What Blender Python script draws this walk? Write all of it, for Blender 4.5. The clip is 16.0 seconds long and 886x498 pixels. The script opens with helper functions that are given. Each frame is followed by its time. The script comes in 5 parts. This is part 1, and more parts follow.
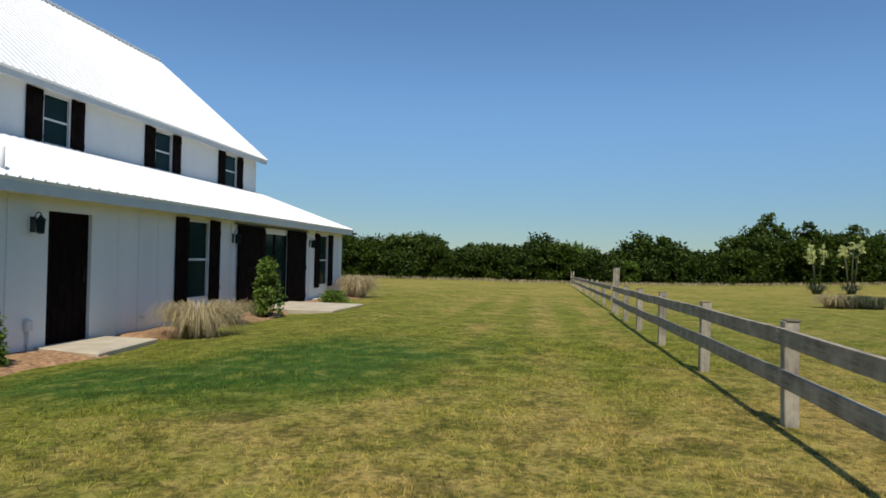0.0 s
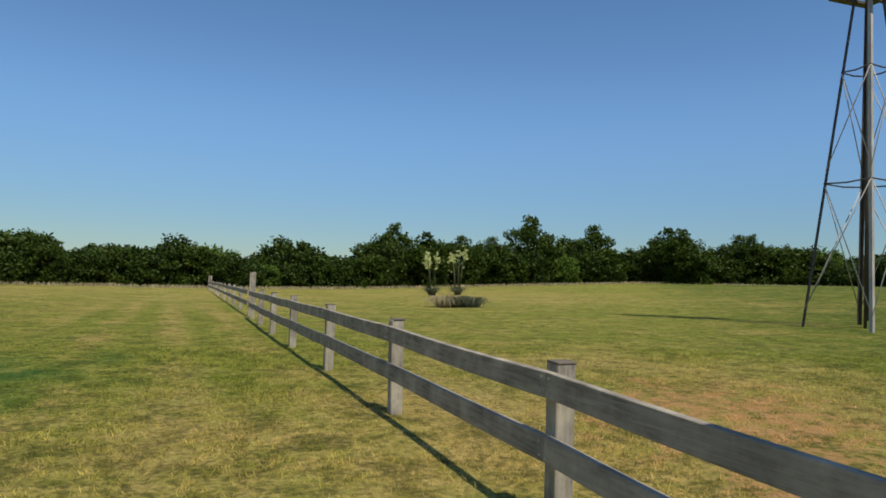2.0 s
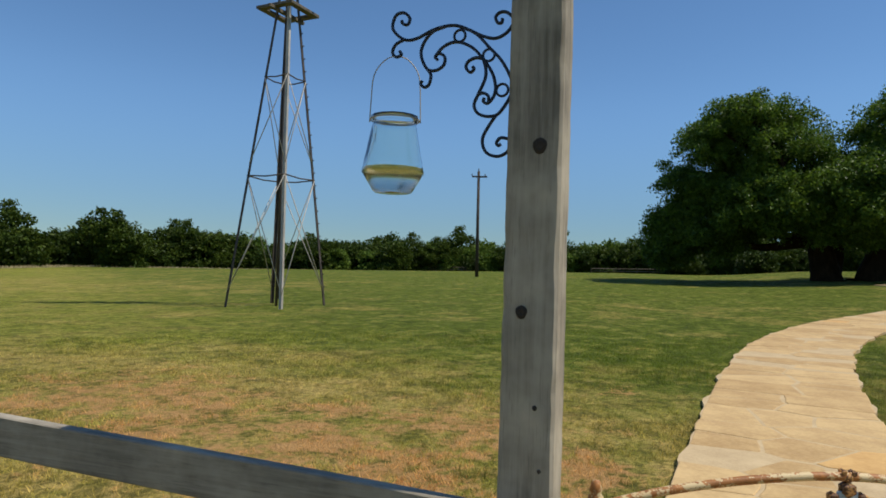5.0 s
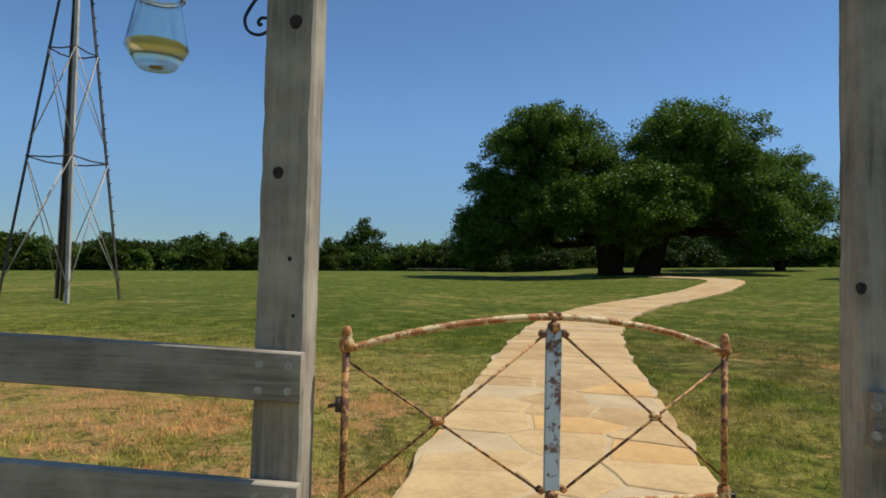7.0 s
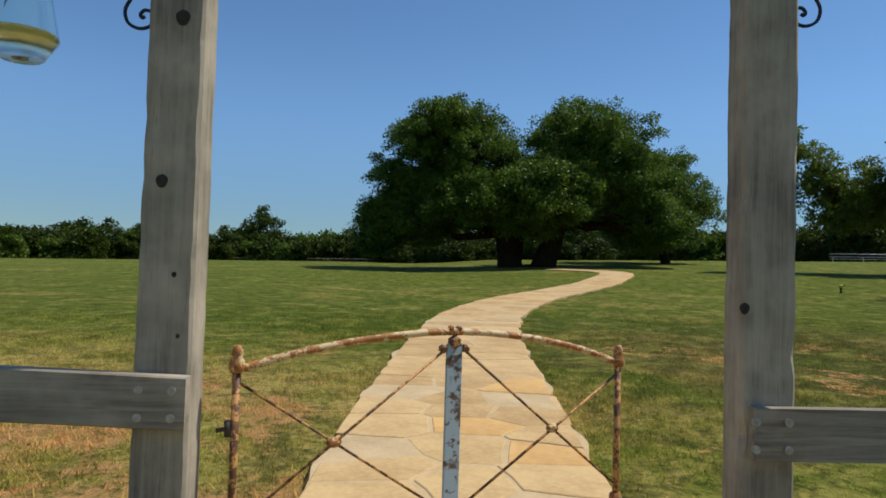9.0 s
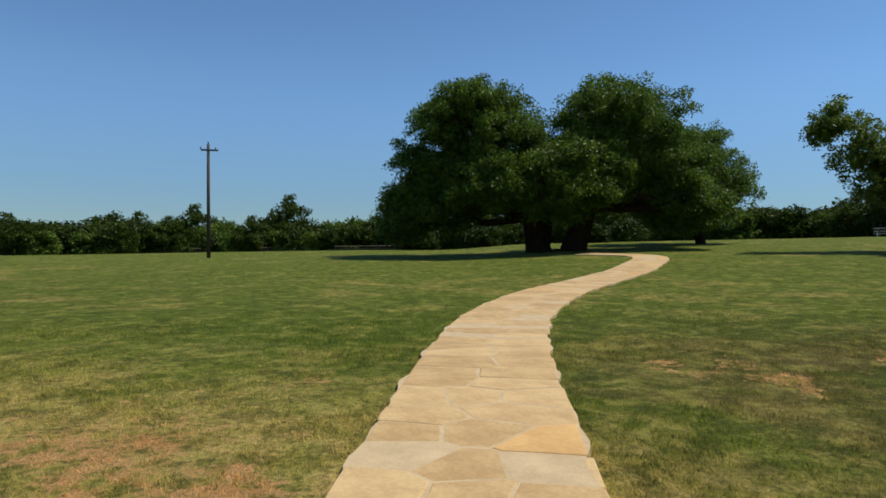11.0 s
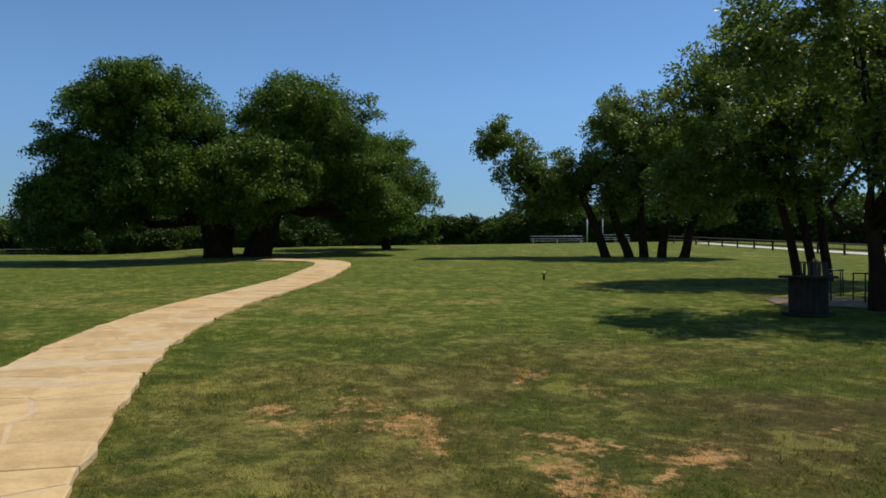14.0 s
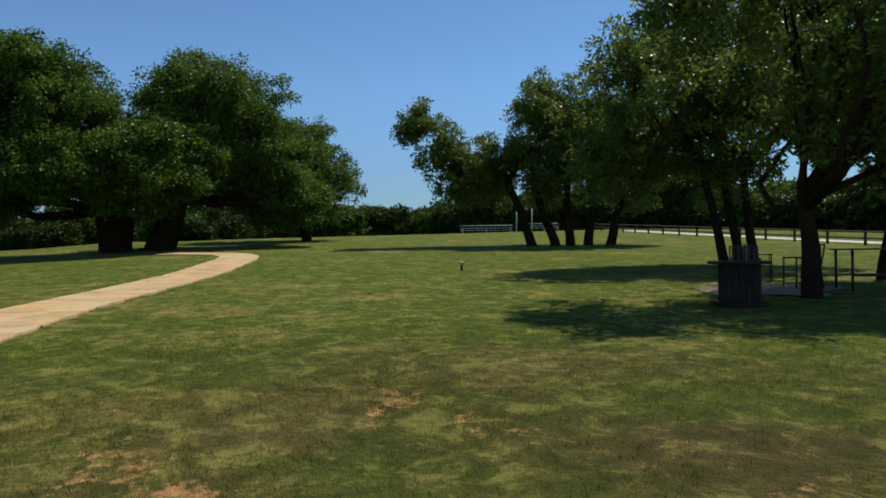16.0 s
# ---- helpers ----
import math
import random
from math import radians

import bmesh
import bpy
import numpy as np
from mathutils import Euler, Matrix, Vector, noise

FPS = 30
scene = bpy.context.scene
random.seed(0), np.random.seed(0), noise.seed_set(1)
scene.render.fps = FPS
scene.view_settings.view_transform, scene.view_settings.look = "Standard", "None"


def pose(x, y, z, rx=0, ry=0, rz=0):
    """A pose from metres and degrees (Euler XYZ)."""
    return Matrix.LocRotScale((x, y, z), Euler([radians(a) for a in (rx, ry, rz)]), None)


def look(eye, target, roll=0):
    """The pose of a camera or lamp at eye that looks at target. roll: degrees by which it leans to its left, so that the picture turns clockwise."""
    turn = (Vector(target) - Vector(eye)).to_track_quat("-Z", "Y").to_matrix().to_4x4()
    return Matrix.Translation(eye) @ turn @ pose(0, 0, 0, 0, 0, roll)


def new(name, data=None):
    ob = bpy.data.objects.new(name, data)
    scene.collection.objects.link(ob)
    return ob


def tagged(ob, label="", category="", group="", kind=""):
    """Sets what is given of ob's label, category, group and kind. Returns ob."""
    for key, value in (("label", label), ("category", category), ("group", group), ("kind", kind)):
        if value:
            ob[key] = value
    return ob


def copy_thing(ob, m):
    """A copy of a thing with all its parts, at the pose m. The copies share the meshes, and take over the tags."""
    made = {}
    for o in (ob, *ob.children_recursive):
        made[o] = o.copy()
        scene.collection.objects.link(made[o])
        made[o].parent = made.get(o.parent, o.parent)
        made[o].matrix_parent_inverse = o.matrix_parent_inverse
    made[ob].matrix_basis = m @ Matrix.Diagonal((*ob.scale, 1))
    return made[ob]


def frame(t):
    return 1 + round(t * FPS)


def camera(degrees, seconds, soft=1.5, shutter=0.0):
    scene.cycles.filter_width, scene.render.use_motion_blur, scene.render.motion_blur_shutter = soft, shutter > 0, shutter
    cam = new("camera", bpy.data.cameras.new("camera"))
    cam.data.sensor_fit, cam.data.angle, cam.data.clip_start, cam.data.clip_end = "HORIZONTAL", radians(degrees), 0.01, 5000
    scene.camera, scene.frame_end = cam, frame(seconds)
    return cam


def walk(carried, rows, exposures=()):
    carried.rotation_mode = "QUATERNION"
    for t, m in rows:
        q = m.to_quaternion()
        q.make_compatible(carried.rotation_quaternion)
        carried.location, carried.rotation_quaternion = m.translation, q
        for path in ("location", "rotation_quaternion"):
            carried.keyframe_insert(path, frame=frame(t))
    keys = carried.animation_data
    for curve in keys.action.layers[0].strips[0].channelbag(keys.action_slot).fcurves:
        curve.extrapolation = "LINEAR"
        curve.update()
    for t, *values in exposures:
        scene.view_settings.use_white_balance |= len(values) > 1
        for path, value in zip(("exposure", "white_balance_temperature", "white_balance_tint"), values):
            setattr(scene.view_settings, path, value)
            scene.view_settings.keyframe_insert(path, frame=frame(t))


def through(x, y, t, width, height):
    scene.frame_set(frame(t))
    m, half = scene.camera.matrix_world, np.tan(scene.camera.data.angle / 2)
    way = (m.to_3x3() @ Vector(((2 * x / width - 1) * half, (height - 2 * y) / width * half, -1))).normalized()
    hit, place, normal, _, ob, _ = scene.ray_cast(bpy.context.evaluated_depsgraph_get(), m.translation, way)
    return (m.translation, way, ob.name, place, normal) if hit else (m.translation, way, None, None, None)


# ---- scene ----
cam = camera(66.9, 16.0, soft=1.7)
PATH = [
    (0, (0.079, 0.069, 1.286), (-0.196, 2.05, 1.309), 1.4),
    (0.5, (0.113, 0.051, 1.299), (0.156, 2.05, 1.347), 1.7),
    (1, (0.168, 0.073, 1.289), (0.488, 2.047, 1.343), 1.8),
    (1.5, (0.181, 0.066, 1.291), (0.734, 1.987, 1.349), 1.9),
    (2, (0.202, 0.023, 1.29), (0.95, 1.876, 1.355), 1.8),
    (2.5, (0.225, -0.01, 1.302), (1.187, 1.741, 1.391), 2.1),
    (3, (0.266, -0.036, 1.323), (1.451, 1.572, 1.413), 2.0),
    (3.5, (0.305, -0.083, 1.332), (1.697, 1.35, 1.421), 2.0),
    (4, (0.32, -0.092, 1.351), (1.896, 1.135, 1.443), 2.4),
    (4.5, (0.381, -0.024, 1.346), (2.124, 0.955, 1.429), 2.0),
    (5, (0.468, -0.009, 1.302), (2.315, 0.755, 1.371), 1.9),
    (5.2, (0.5, -0.021, 1.274), (2.375, 0.672, 1.338), 2.2),
    (7.3, (0.308, -0.23, 0.91), (2.301, -0.092, 1.002), 1.6),
    (7.5, (0.277, -0.23, 0.905), (2.275, -0.173, 0.993), 1.9),
    (8, (0.234, -0.242, 0.887), (2.232, -0.284, 0.964), 1.7),
    (8.5, (0.266, -0.237, 0.908), (2.263, -0.274, 1.0), 1.9),
    (9, (0.404, -0.221, 1.004), (2.402, -0.267, 1.075), 1.7),
    (9.2, (0.473, -0.213, 1.041), (2.472, -0.247, 1.091), 1.4),
    (11.3, (1.66, -0.451, 1.307), (3.659, -0.411, 1.327), 0.2),
    (11.5, (1.789, -0.489, 1.315), (3.789, -0.481, 1.341), 0.3),
    (12, (2.096, -0.599, 1.344), (4.093, -0.713, 1.372), 0.1),
    (12.5, (2.338, -0.764, 1.394), (4.326, -0.978, 1.42), -0.1),
    (13, (2.624, -1.047, 1.414), (4.585, -1.441, 1.43), -0.2),
    (13.5, (2.88, -1.353, 1.408), (4.777, -1.985, 1.436), 0.2),
    (14, (3.159, -1.711, 1.376), (4.986, -2.524, 1.41), 0.1),
    (14.5, (3.522, -2.086, 1.353), (5.297, -3.007, 1.383), 0.2),
    (15, (3.873, -2.37, 1.333), (5.626, -3.331, 1.359), 0.5),
    (15.5, (4.195, -2.743, 1.33), (5.95, -3.702, 1.34), -0.4),
    (16, (4.534, -3.226, 1.332), (6.274, -4.211, 1.339), -0.8),
]
walk(cam, [(t, look(eye, target, roll)) for t, eye, target, roll in PATH])

# ---- light ----
SUN_EL, SUN_DIR = radians(60), Vector((0.15, -1.0, 0)).normalized()
world = bpy.data.worlds.new("world")
scene.world = world
world.use_nodes = True
wn = world.node_tree
sky = wn.nodes.new("ShaderNodeTexSky")
sky.sky_type, sky.sun_disc = 'NISHITA', False
sky.sun_elevation, sky.sun_rotation = SUN_EL, math.atan2(SUN_DIR.x, SUN_DIR.y)
sky.air_density, sky.dust_density, sky.ozone_density = 1.0, 0.2, 2.2
sky.altitude = 1800
deeper = wn.nodes.new("ShaderNodeHueSaturation")
deeper.inputs["Saturation"].default_value, deeper.inputs["Value"].default_value = 1.10, 1.0
wn.links.new(sky.outputs[0], deeper.inputs["Color"])
air = wn.nodes.new("ShaderNodeMix")
air.data_type, air.blend_type = 'RGBA', 'MULTIPLY'
air.inputs[0].default_value, air.inputs[7].default_value = 1.0, (0.925, 1.0, 1.015, 1)
wn.links.new(deeper.outputs[0], air.inputs[6])
# gradient by height, multiplied in: dims the sky down to the field's edge
sky_dir = wn.nodes.new("ShaderNodeSeparateXYZ")
wn.links.new(wn.nodes.new("ShaderNodeTexCoord").outputs["Generated"], sky_dir.inputs[0])
low = wn.nodes.new("ShaderNodeMapRange")
low.interpolation_type = 'SMOOTHSTEP'
for slot, value in ((1, -0.02), (2, 0.26), (3, 0.0), (4, 1.0)):
    low.inputs[slot].default_value = value
wn.links.new(sky_dir.outputs[2], low.inputs[0])
horizon_dim = wn.nodes.new("ShaderNodeMix")
horizon_dim.data_type = 'RGBA'
horizon_dim.inputs[6].default_value, horizon_dim.inputs[7].default_value = (0.42, 0.47, 0.50, 1), (1.06, 1.08, 1.09, 1)
wn.links.new(low.outputs[0], horizon_dim.inputs[0])
clear = wn.nodes.new("ShaderNodeMix")
clear.data_type, clear.blend_type = 'RGBA', 'MULTIPLY'
clear.inputs[0].default_value = 1.0
wn.links.new(air.outputs[2], clear.inputs[6])
wn.links.new(horizon_dim.outputs[2], clear.inputs[7])
wn.links.new(clear.outputs[2], wn.nodes["Background"].inputs[0])
wn.nodes["Background"].inputs[1].default_value = 0.119
sun = new("sun", bpy.data.lights.new("sun", 'SUN'))
sun.data.energy, sun.data.angle, sun.data.color = 4.4, radians(0.55), (1.0, 0.94, 0.84)
sun_at = Vector((SUN_DIR.x * math.cos(SUN_EL), SUN_DIR.y * math.cos(SUN_EL), math.sin(SUN_EL)))
sun.matrix_world = look(sun_at * 60, (0, 0, 0))


# ---- the lie of the land ----
def ramp(t, w):
    t = np.maximum(t, 0)
    return np.where(t < w, t * t / (2 * w), t - w / 2)


def smooth(a, b, t):
    t = np.clip((t - a) / (b - a), 0, 1)
    return t * t * (3 - 2 * t)


def land(x, y):
    """Height of the ground: a field that rises gently to the east and south."""
    x, y = np.clip(np.asarray(x, float), -60, 60), np.clip(np.asarray(y, float), -100, 90)
    slope = 0.016 + 0.011 * smooth(2, -8, y)
    z = 0.07 + slope * ramp(x - 5, 6) - 0.09 * np.minimum(ramp(-x - 1, 3), 3.2)
    west = smooth(-2, -6, x)
    z = z + 0.021 * ramp(x - 14, 12)
    return z - 0.02 * ramp(y - 4 - 18 * west, 8) + 0.024 * ramp(-y - 2, 8)


def gz(x, y):
    return float(land(x, y))


# ---- materials ----
def mat(name, rough=0.6, metal=0.0, bump=0.0, bump_scale=200.0, spec=0.5):
    m = bpy.data.materials.new(name)
    m.use_nodes = True
    t = m.node_tree
    p = t.nodes["Principled BSDF"]
    p.inputs["Roughness"].default_value, p.inputs["Metallic"].default_value = rough, metal
    p.inputs["Specular IOR Level"].default_value = spec
    return m, t, p


def nd(t, kind, **values):
    n = t.nodes.new(kind)
    for k, v in values.items():
        n.inputs[k].default_value = v
    return n


def coords(t, scale=(1, 1, 1), world_space=False, turn=(0, 0, 0)):
    src = t.nodes.new("ShaderNodeNewGeometry").outputs["Position"] if world_space else t.nodes.new("ShaderNodeTexCoord").outputs["Object"]
    mp = t.nodes.new("ShaderNodeMapping")
    mp.inputs["Scale"].default_value, mp.inputs["Rotation"].default_value = scale, turn
    t.links.new(src, mp.inputs["Vector"])
    return mp.outputs["Vector"]


def fuzz(t, vec, scale, detail=4.0, rough=0.55, dist=0.0):
    n = nd(t, "ShaderNodeTexNoise", Scale=scale, Detail=detail, Roughness=rough, Distortion=dist)
    t.links.new(vec, n.inputs["Vector"])
    return n.outputs["Fac"]


def span(t, fac, a, b, lo=0.0, hi=1.0):
    n = nd(t, "ShaderNodeMapRange")
    for i, v in ((1, a), (2, b), (3, lo), (4, hi)):
        n.inputs[i].default_value = v
    t.links.new(fac, n.inputs[0])
    return n.outputs[0]


def mixc(t, fac, a, b, mode='MIX'):
    n = t.nodes.new("ShaderNodeMix")
    n.data_type, n.blend_type = 'RGBA', mode
    for i, v in ((0, fac), (6, a), (7, b)):
        if hasattr(v, "is_linked"):
            t.links.new(v, n.inputs[i])
        else:
            n.inputs[i].default_value = (*v, 1) if isinstance(v, tuple) else v
    return n.outputs[2]


def op(t, kind, a, b):
    n = t.nodes.new("ShaderNodeMath")
    n.operation = kind
    for i, v in ((0, a), (1, b)):
        if hasattr(v, "is_linked"):
            t.links.new(v, n.inputs[i])
        else:
            n.inputs[i].default_value = v
    return n.outputs[0]


def relief(t, p, fac, strength, dist=0.01):
    b = nd(t, "ShaderNodeBump", Strength=strength, Distance=dist)
    t.links.new(fac, b.inputs["Height"])
    t.links.new(b.outputs[0], p.inputs["Normal"])


def plain(name, dark, light, rough=0.6, metal=0.0, scale=6.0, fine=60.0, stretch=(1, 1, 1), bump=0.25, dist=0.004, per_object=0.0, spec=0.5):
    """Two-scale mottled surface between two base colours."""
    m, t, p = mat(name, rough, metal, spec=spec)
    v = coords(t, stretch)
    a, b = fuzz(t, v, scale), fuzz(t, v, fine, 3)
    f = op(t, 'ADD', op(t, 'MULTIPLY', a, 0.65), op(t, 'MULTIPLY', b, 0.35))
    if per_object:
        info = t.nodes.new("ShaderNodeObjectInfo")
        f = op(t, 'ADD', f, op(t, 'MULTIPLY', op(t, 'SUBTRACT', info.outputs["Random"], 0.5), per_object))
    col = mixc(t, span(t, f, 0.34, 0.66), dark, light)
    t.links.new(col, p.inputs["Base Color"])
    t.links.new(span(t, a, 0.3, 0.7, max(rough - 0.1, 0.02), min(rough + 0.12, 1)), p.inputs["Roughness"])
    if bump:
        relief(t, p, f, bump, dist)
    return m


def wood(name, dark, mid, light, axis='Z', rough=0.85, spec=0.2):
    """Weathered sawn timber with grain along one axis, stains and knots."""
    m, t, p = mat(name, rough, spec=spec)
    sc = {'Z': (1, 1, 0.05), 'Y': (1, 0.05, 1), 'X': (0.05, 1, 1)}[axis]
    info = t.nodes.new("ShaderNodeObjectInfo")
    src = t.nodes.new("ShaderNodeTexCoord").outputs["Object"]
    off = t.nodes.new("ShaderNodeVectorMath")
    off.operation = 'ADD'
    t.links.new(src, off.inputs[0])
    t.links.new(op(t, 'MULTIPLY', info.outputs["Random"], 9.0), off.inputs[1])
    mp = t.nodes.new("ShaderNodeMapping")
    mp.inputs["Scale"].default_value = sc
    t.links.new(off.outputs[0], mp.inputs["Vector"])
    grain = fuzz(t, mp.outputs[0], 55, 6, 0.6, 0.6)
    fine = fuzz(t, mp.outputs[0], 210, 3, 0.6)
    blot = fuzz(t, off.outputs[0], 4.0, 4, 0.6)
    col = mixc(t, span(t, grain, 0.32, 0.68), dark, mid)
    col = mixc(t, span(t, blot, 0.4, 0.75), col, light)
    col = mixc(t, span(t, fine, 0.60, 0.72, 0, 0.55), col, dark)
    t.links.new(col, p.inputs["Base Color"])
    relief(t, p, op(t, 'ADD', grain, op(t, 'MULTIPLY', fine, 0.6)), 0.5, 0.004)
    return m


def grass_ground(name="lawn_ground", gain=1.0):
    """Mown lawn: green turf, dry straw, and bare red earth where it is worn."""
    m, t, p = mat(name, 0.95, spec=0.08)
    v = coords(t, world_space=True)
    big, mid, small, tiny = fuzz(t, v, 0.07, 4, 0.55), fuzz(t, v, 0.55, 5, 0.62, 0.4), fuzz(t, v, 6.0, 5, 0.7), fuzz(t, v, 42.0, 4, 0.75)
    sep = t.nodes.new("ShaderNodeSeparateXYZ")
    t.links.new(v, sep.inputs[0])
    wob = op(t, 'MULTIPLY', op(t, 'SUBTRACT', mid, 0.5), 3.5)

    def spot(cx, cy, rx, ry, soft=0.5):
        dx = op(t, 'DIVIDE', op(t, 'SUBTRACT', op(t, 'ADD', sep.outputs[0], wob), cx), rx)
        dy = op(t, 'DIVIDE', op(t, 'SUBTRACT', op(t, 'ADD', sep.outputs[1], wob), cy), ry)
        r = op(t, 'SQRT', op(t, 'ADD', op(t, 'MULTIPLY', dx, dx), op(t, 'MULTIPLY', dy, dy)), 0.0)
        return span(t, r, 1.0, 1.0 - soft, 0, 1)
    tuft = fuzz(t, v, 17.0, 4, 0.7)
    # greener, deeper turf on the east lawn; paler on the house side and to the north
    lean = op(t, 'SUBTRACT', sep.outputs[0], op(t, 'MULTIPLY', sep.outputs[1], 0.75))
    east = span(t, op(t, 'ADD', lean, wob), 1.5, 9.0)
    pale = mixc(t, span(t, small, 0.3, 0.7), (0.205, 0.230, 0.026), (0.350, 0.330, 0.056))
    deep = mixc(t, span(t, small, 0.3, 0.7), (0.086, 0.122, 0.011), (0.150, 0.185, 0.022))
    green = mixc(t, east, pale, deep)
    green = mixc(t, span(t, tuft, 0.42, 0.60, 0, 0.85), green, (0.060, 0.078, 0.012))
    dry = mixc(t, span(t, small, 0.3, 0.7), (0.37, 0.270, 0.066), (0.58, 0.425, 0.140))
    dry = mixc(t, span(t, tuft, 0.44, 0.60, 0, 0.8), dry, (0.165, 0.135, 0.035))
    # how dry the turf is: broad drift, the strips beside the fence, the north field
    lane = spot(-0.4, 3.0, 5.6, 7.0, 0.9)
    near = spot(5.6, 4.5, 5.5, 8.0, 0.9)
    north = spot(8.0, 48.0, 46.0, 42.0, 0.6)
    dryness = op(t, 'ADD', op(t, 'MULTIPLY', mid, 0.80), op(t, 'MULTIPLY', big, 0.40))
    dryness = op(t, 'ADD', dryness, op(t, 'MULTIPLY', small, 0.45))
    for zone, k in ((lane, 0.30), (near, 0.34), (north, 0.18), (spot(8.0, -3.6, 4.5, 3.0, 0.9), 0.12), (spot(5.0, 0.8, 3.0, 2.6, 0.9), 0.10)):
        dryness = op(t, 'ADD', dryness, op(t, 'MULTIPLY', zone, k))
    rows = op(t, 'MULTIPLY', op(t, 'SINE', op(t, 'MULTIPLY', op(t, 'ADD', sep.outputs[0], op(t, 'MULTIPLY', wob, 0.15)), 5.2), 0.0), spot(0.0, 18.0, 4.0, 16.0, 0.7))
    dryness = op(t, 'ADD', dryness, op(t, 'MULTIPLY', rows, 0.13))
    wet = op(t, 'MAXIMUM', spot(-2.4, 7.9, 2.0, 3.2, 0.5), spot(-4.3, 6.5, 2.0, 1.6, 0.5))
    dryness = op(t, 'SUBTRACT', dryness, op(t, 'MULTIPLY', wet, 0.45))
    col = mixc(t, span(t, dryness, 0.86, 1.16), green, dry)
    # browner, darker turf on the east side
    col = mixc(t, op(t, 'MULTIPLY', op(t, 'MULTIPLY', east, spot(8.0, -5.5, 6.5, 6.0, 0.8)), span(t, mid, 0.3, 0.65, 0.2, 0.9)), col, (0.076, 0.056, 0.019))
    # watered, darker patch by the house
    col = mixc(t, op(t, 'MULTIPLY', wet, span(t, small, 0.2, 0.7, 0.95, 0.65)), col, (0.036, 0.112, 0.018))
    # uneven clumps, thick and thin
    clump = fuzz(t, v, 2.7, 6, 0.72, 0.6)
    col = mixc(t, span(t, clump, 0.50, 0.60, 0, 0.78), col, mixc(t, 0.6, col, (0.028, 0.040, 0.008)))
    col = mixc(t, span(t, clump, 0.47, 0.38, 0, 0.75), col, mixc(t, 0.5, col, (0.40, 0.36, 0.09)))
    # bare red earth
    soil = mixc(t, span(t, small, 0.3, 0.7), (0.36, 0.185, 0.062), (0.54, 0.32, 0.125))
    soil = mixc(t, span(t, tuft, 0.55, 0.7, 0, 0.6), soil, (0.20, 0.13, 0.05))
    bare = op(t, 'ADD', op(t, 'MULTIPLY', mid, 0.22), op(t, 'MULTIPLY', small, 0.62))
    bare = op(t, 'SUBTRACT', op(t, 'ADD', bare, op(t, 'MULTIPLY', fuzz(t, v, 2.1, 5, 0.7), 0.46)), op(t, 'MULTIPLY', tuft, 0.30))
    worn = op(t, 'MULTIPLY', spot(3.9, 1.6, 1.6, 1.7, 0.7), 1.7)
    for cx, cy, rx, ry, k in ((4.6, 3.7, 2.0, 2.2, 1.5), (5.5, 5.6, 2.2, 1.8, 1.3), (5.5, 1.9, 2.0, 1.4, 1.4), (8.9, -2.65, 1.1, 0.5, 1.1), (7.85, -3.4, 1.2, 0.55, 1.1), (8.9, -3.5, 0.7, 0.4, 1.0), (6.2, -4.1, 0.8, 0.6, 1.1), (7.8, 0.95, 0.8, 0.7, 1.1), (4.7, 0.7, 0.8, 0.6, 1.1), (4.3, -3.4, 0.9, 0.7, 1.2), (9.2, -5.5, 1.5, 0.7, 1.2), (6.8, -4.6, 1.4, 0.6, 1.1)):
        worn = op(t, 'ADD', worn, op(t, 'MULTIPLY', spot(cx, cy, rx, ry, 0.8), k))
    bare = op(t, 'ADD', bare, op(t, 'MULTIPLY', op(t, 'MINIMUM', worn, 1.25), 0.15))
    col = mixc(t, span(t, bare, 0.64, 0.74), col, soil)
    if gain != 1.0:
        col = mixc(t, 1.0, col, (gain, gain, gain * 0.95), 'MULTIPLY')
    t.links.new(col, p.inputs["Base Color"])
    if gain != 1.0:
        tr = t.nodes.new("ShaderNodeBsdfTranslucent")
        t.links.new(col, tr.inputs[0])
        mx = t.nodes.new("ShaderNodeMixShader")
        mx.inputs[0].default_value = 0.5
        t.links.new(p.outputs[0], mx.inputs[1])
        t.links.new(tr.outputs[0], mx.inputs[2])
        t.links.new(mx.outputs[0], t.nodes["Material Output"].inputs[0])
    else:
        relief(t, p, op(t, 'ADD', tiny, op(t, 'ADD', tuft, small)), 1.0, 0.035)
    return m


def leaf(name, dark, light, through=0.48, gloss=0.5, spec=0.12):
    m, t, p = mat(name, gloss, spec=spec)
    geo = t.nodes.new("ShaderNodeNewGeometry")
    v = coords(t, world_space=True)
    f = op(t, 'ADD', op(t, 'MULTIPLY', geo.outputs["Random Per Island"], 0.6), op(t, 'MULTIPLY', fuzz(t, v, 0.6, 3), 0.6))
    col = mixc(t, span(t, f, 0.25, 0.95), dark, light)
    t.links.new(col, p.inputs["Base Color"])
    tr = t.nodes.new("ShaderNodeBsdfTranslucent")
    t.links.new(col, tr.inputs[0])
    mx = t.nodes.new("ShaderNodeMixShader")
    mx.inputs[0].default_value = through
    t.links.new(p.outputs[0], mx.inputs[1])
    t.links.new(tr.outputs[0], mx.inputs[2])
    t.links.new(mx.outputs[0], t.nodes["Material Output"].inputs[0])
    return m


def clear_glass(name, tint=(1, 1, 1), rough=0.0, ior=1.45):
    m, t, p = mat(name, rough)
    p.inputs["Base Color"].default_value = (*tint, 1)
    p.inputs["Transmission Weight"].default_value, p.inputs["IOR"].default_value = 1.0, ior
    return m


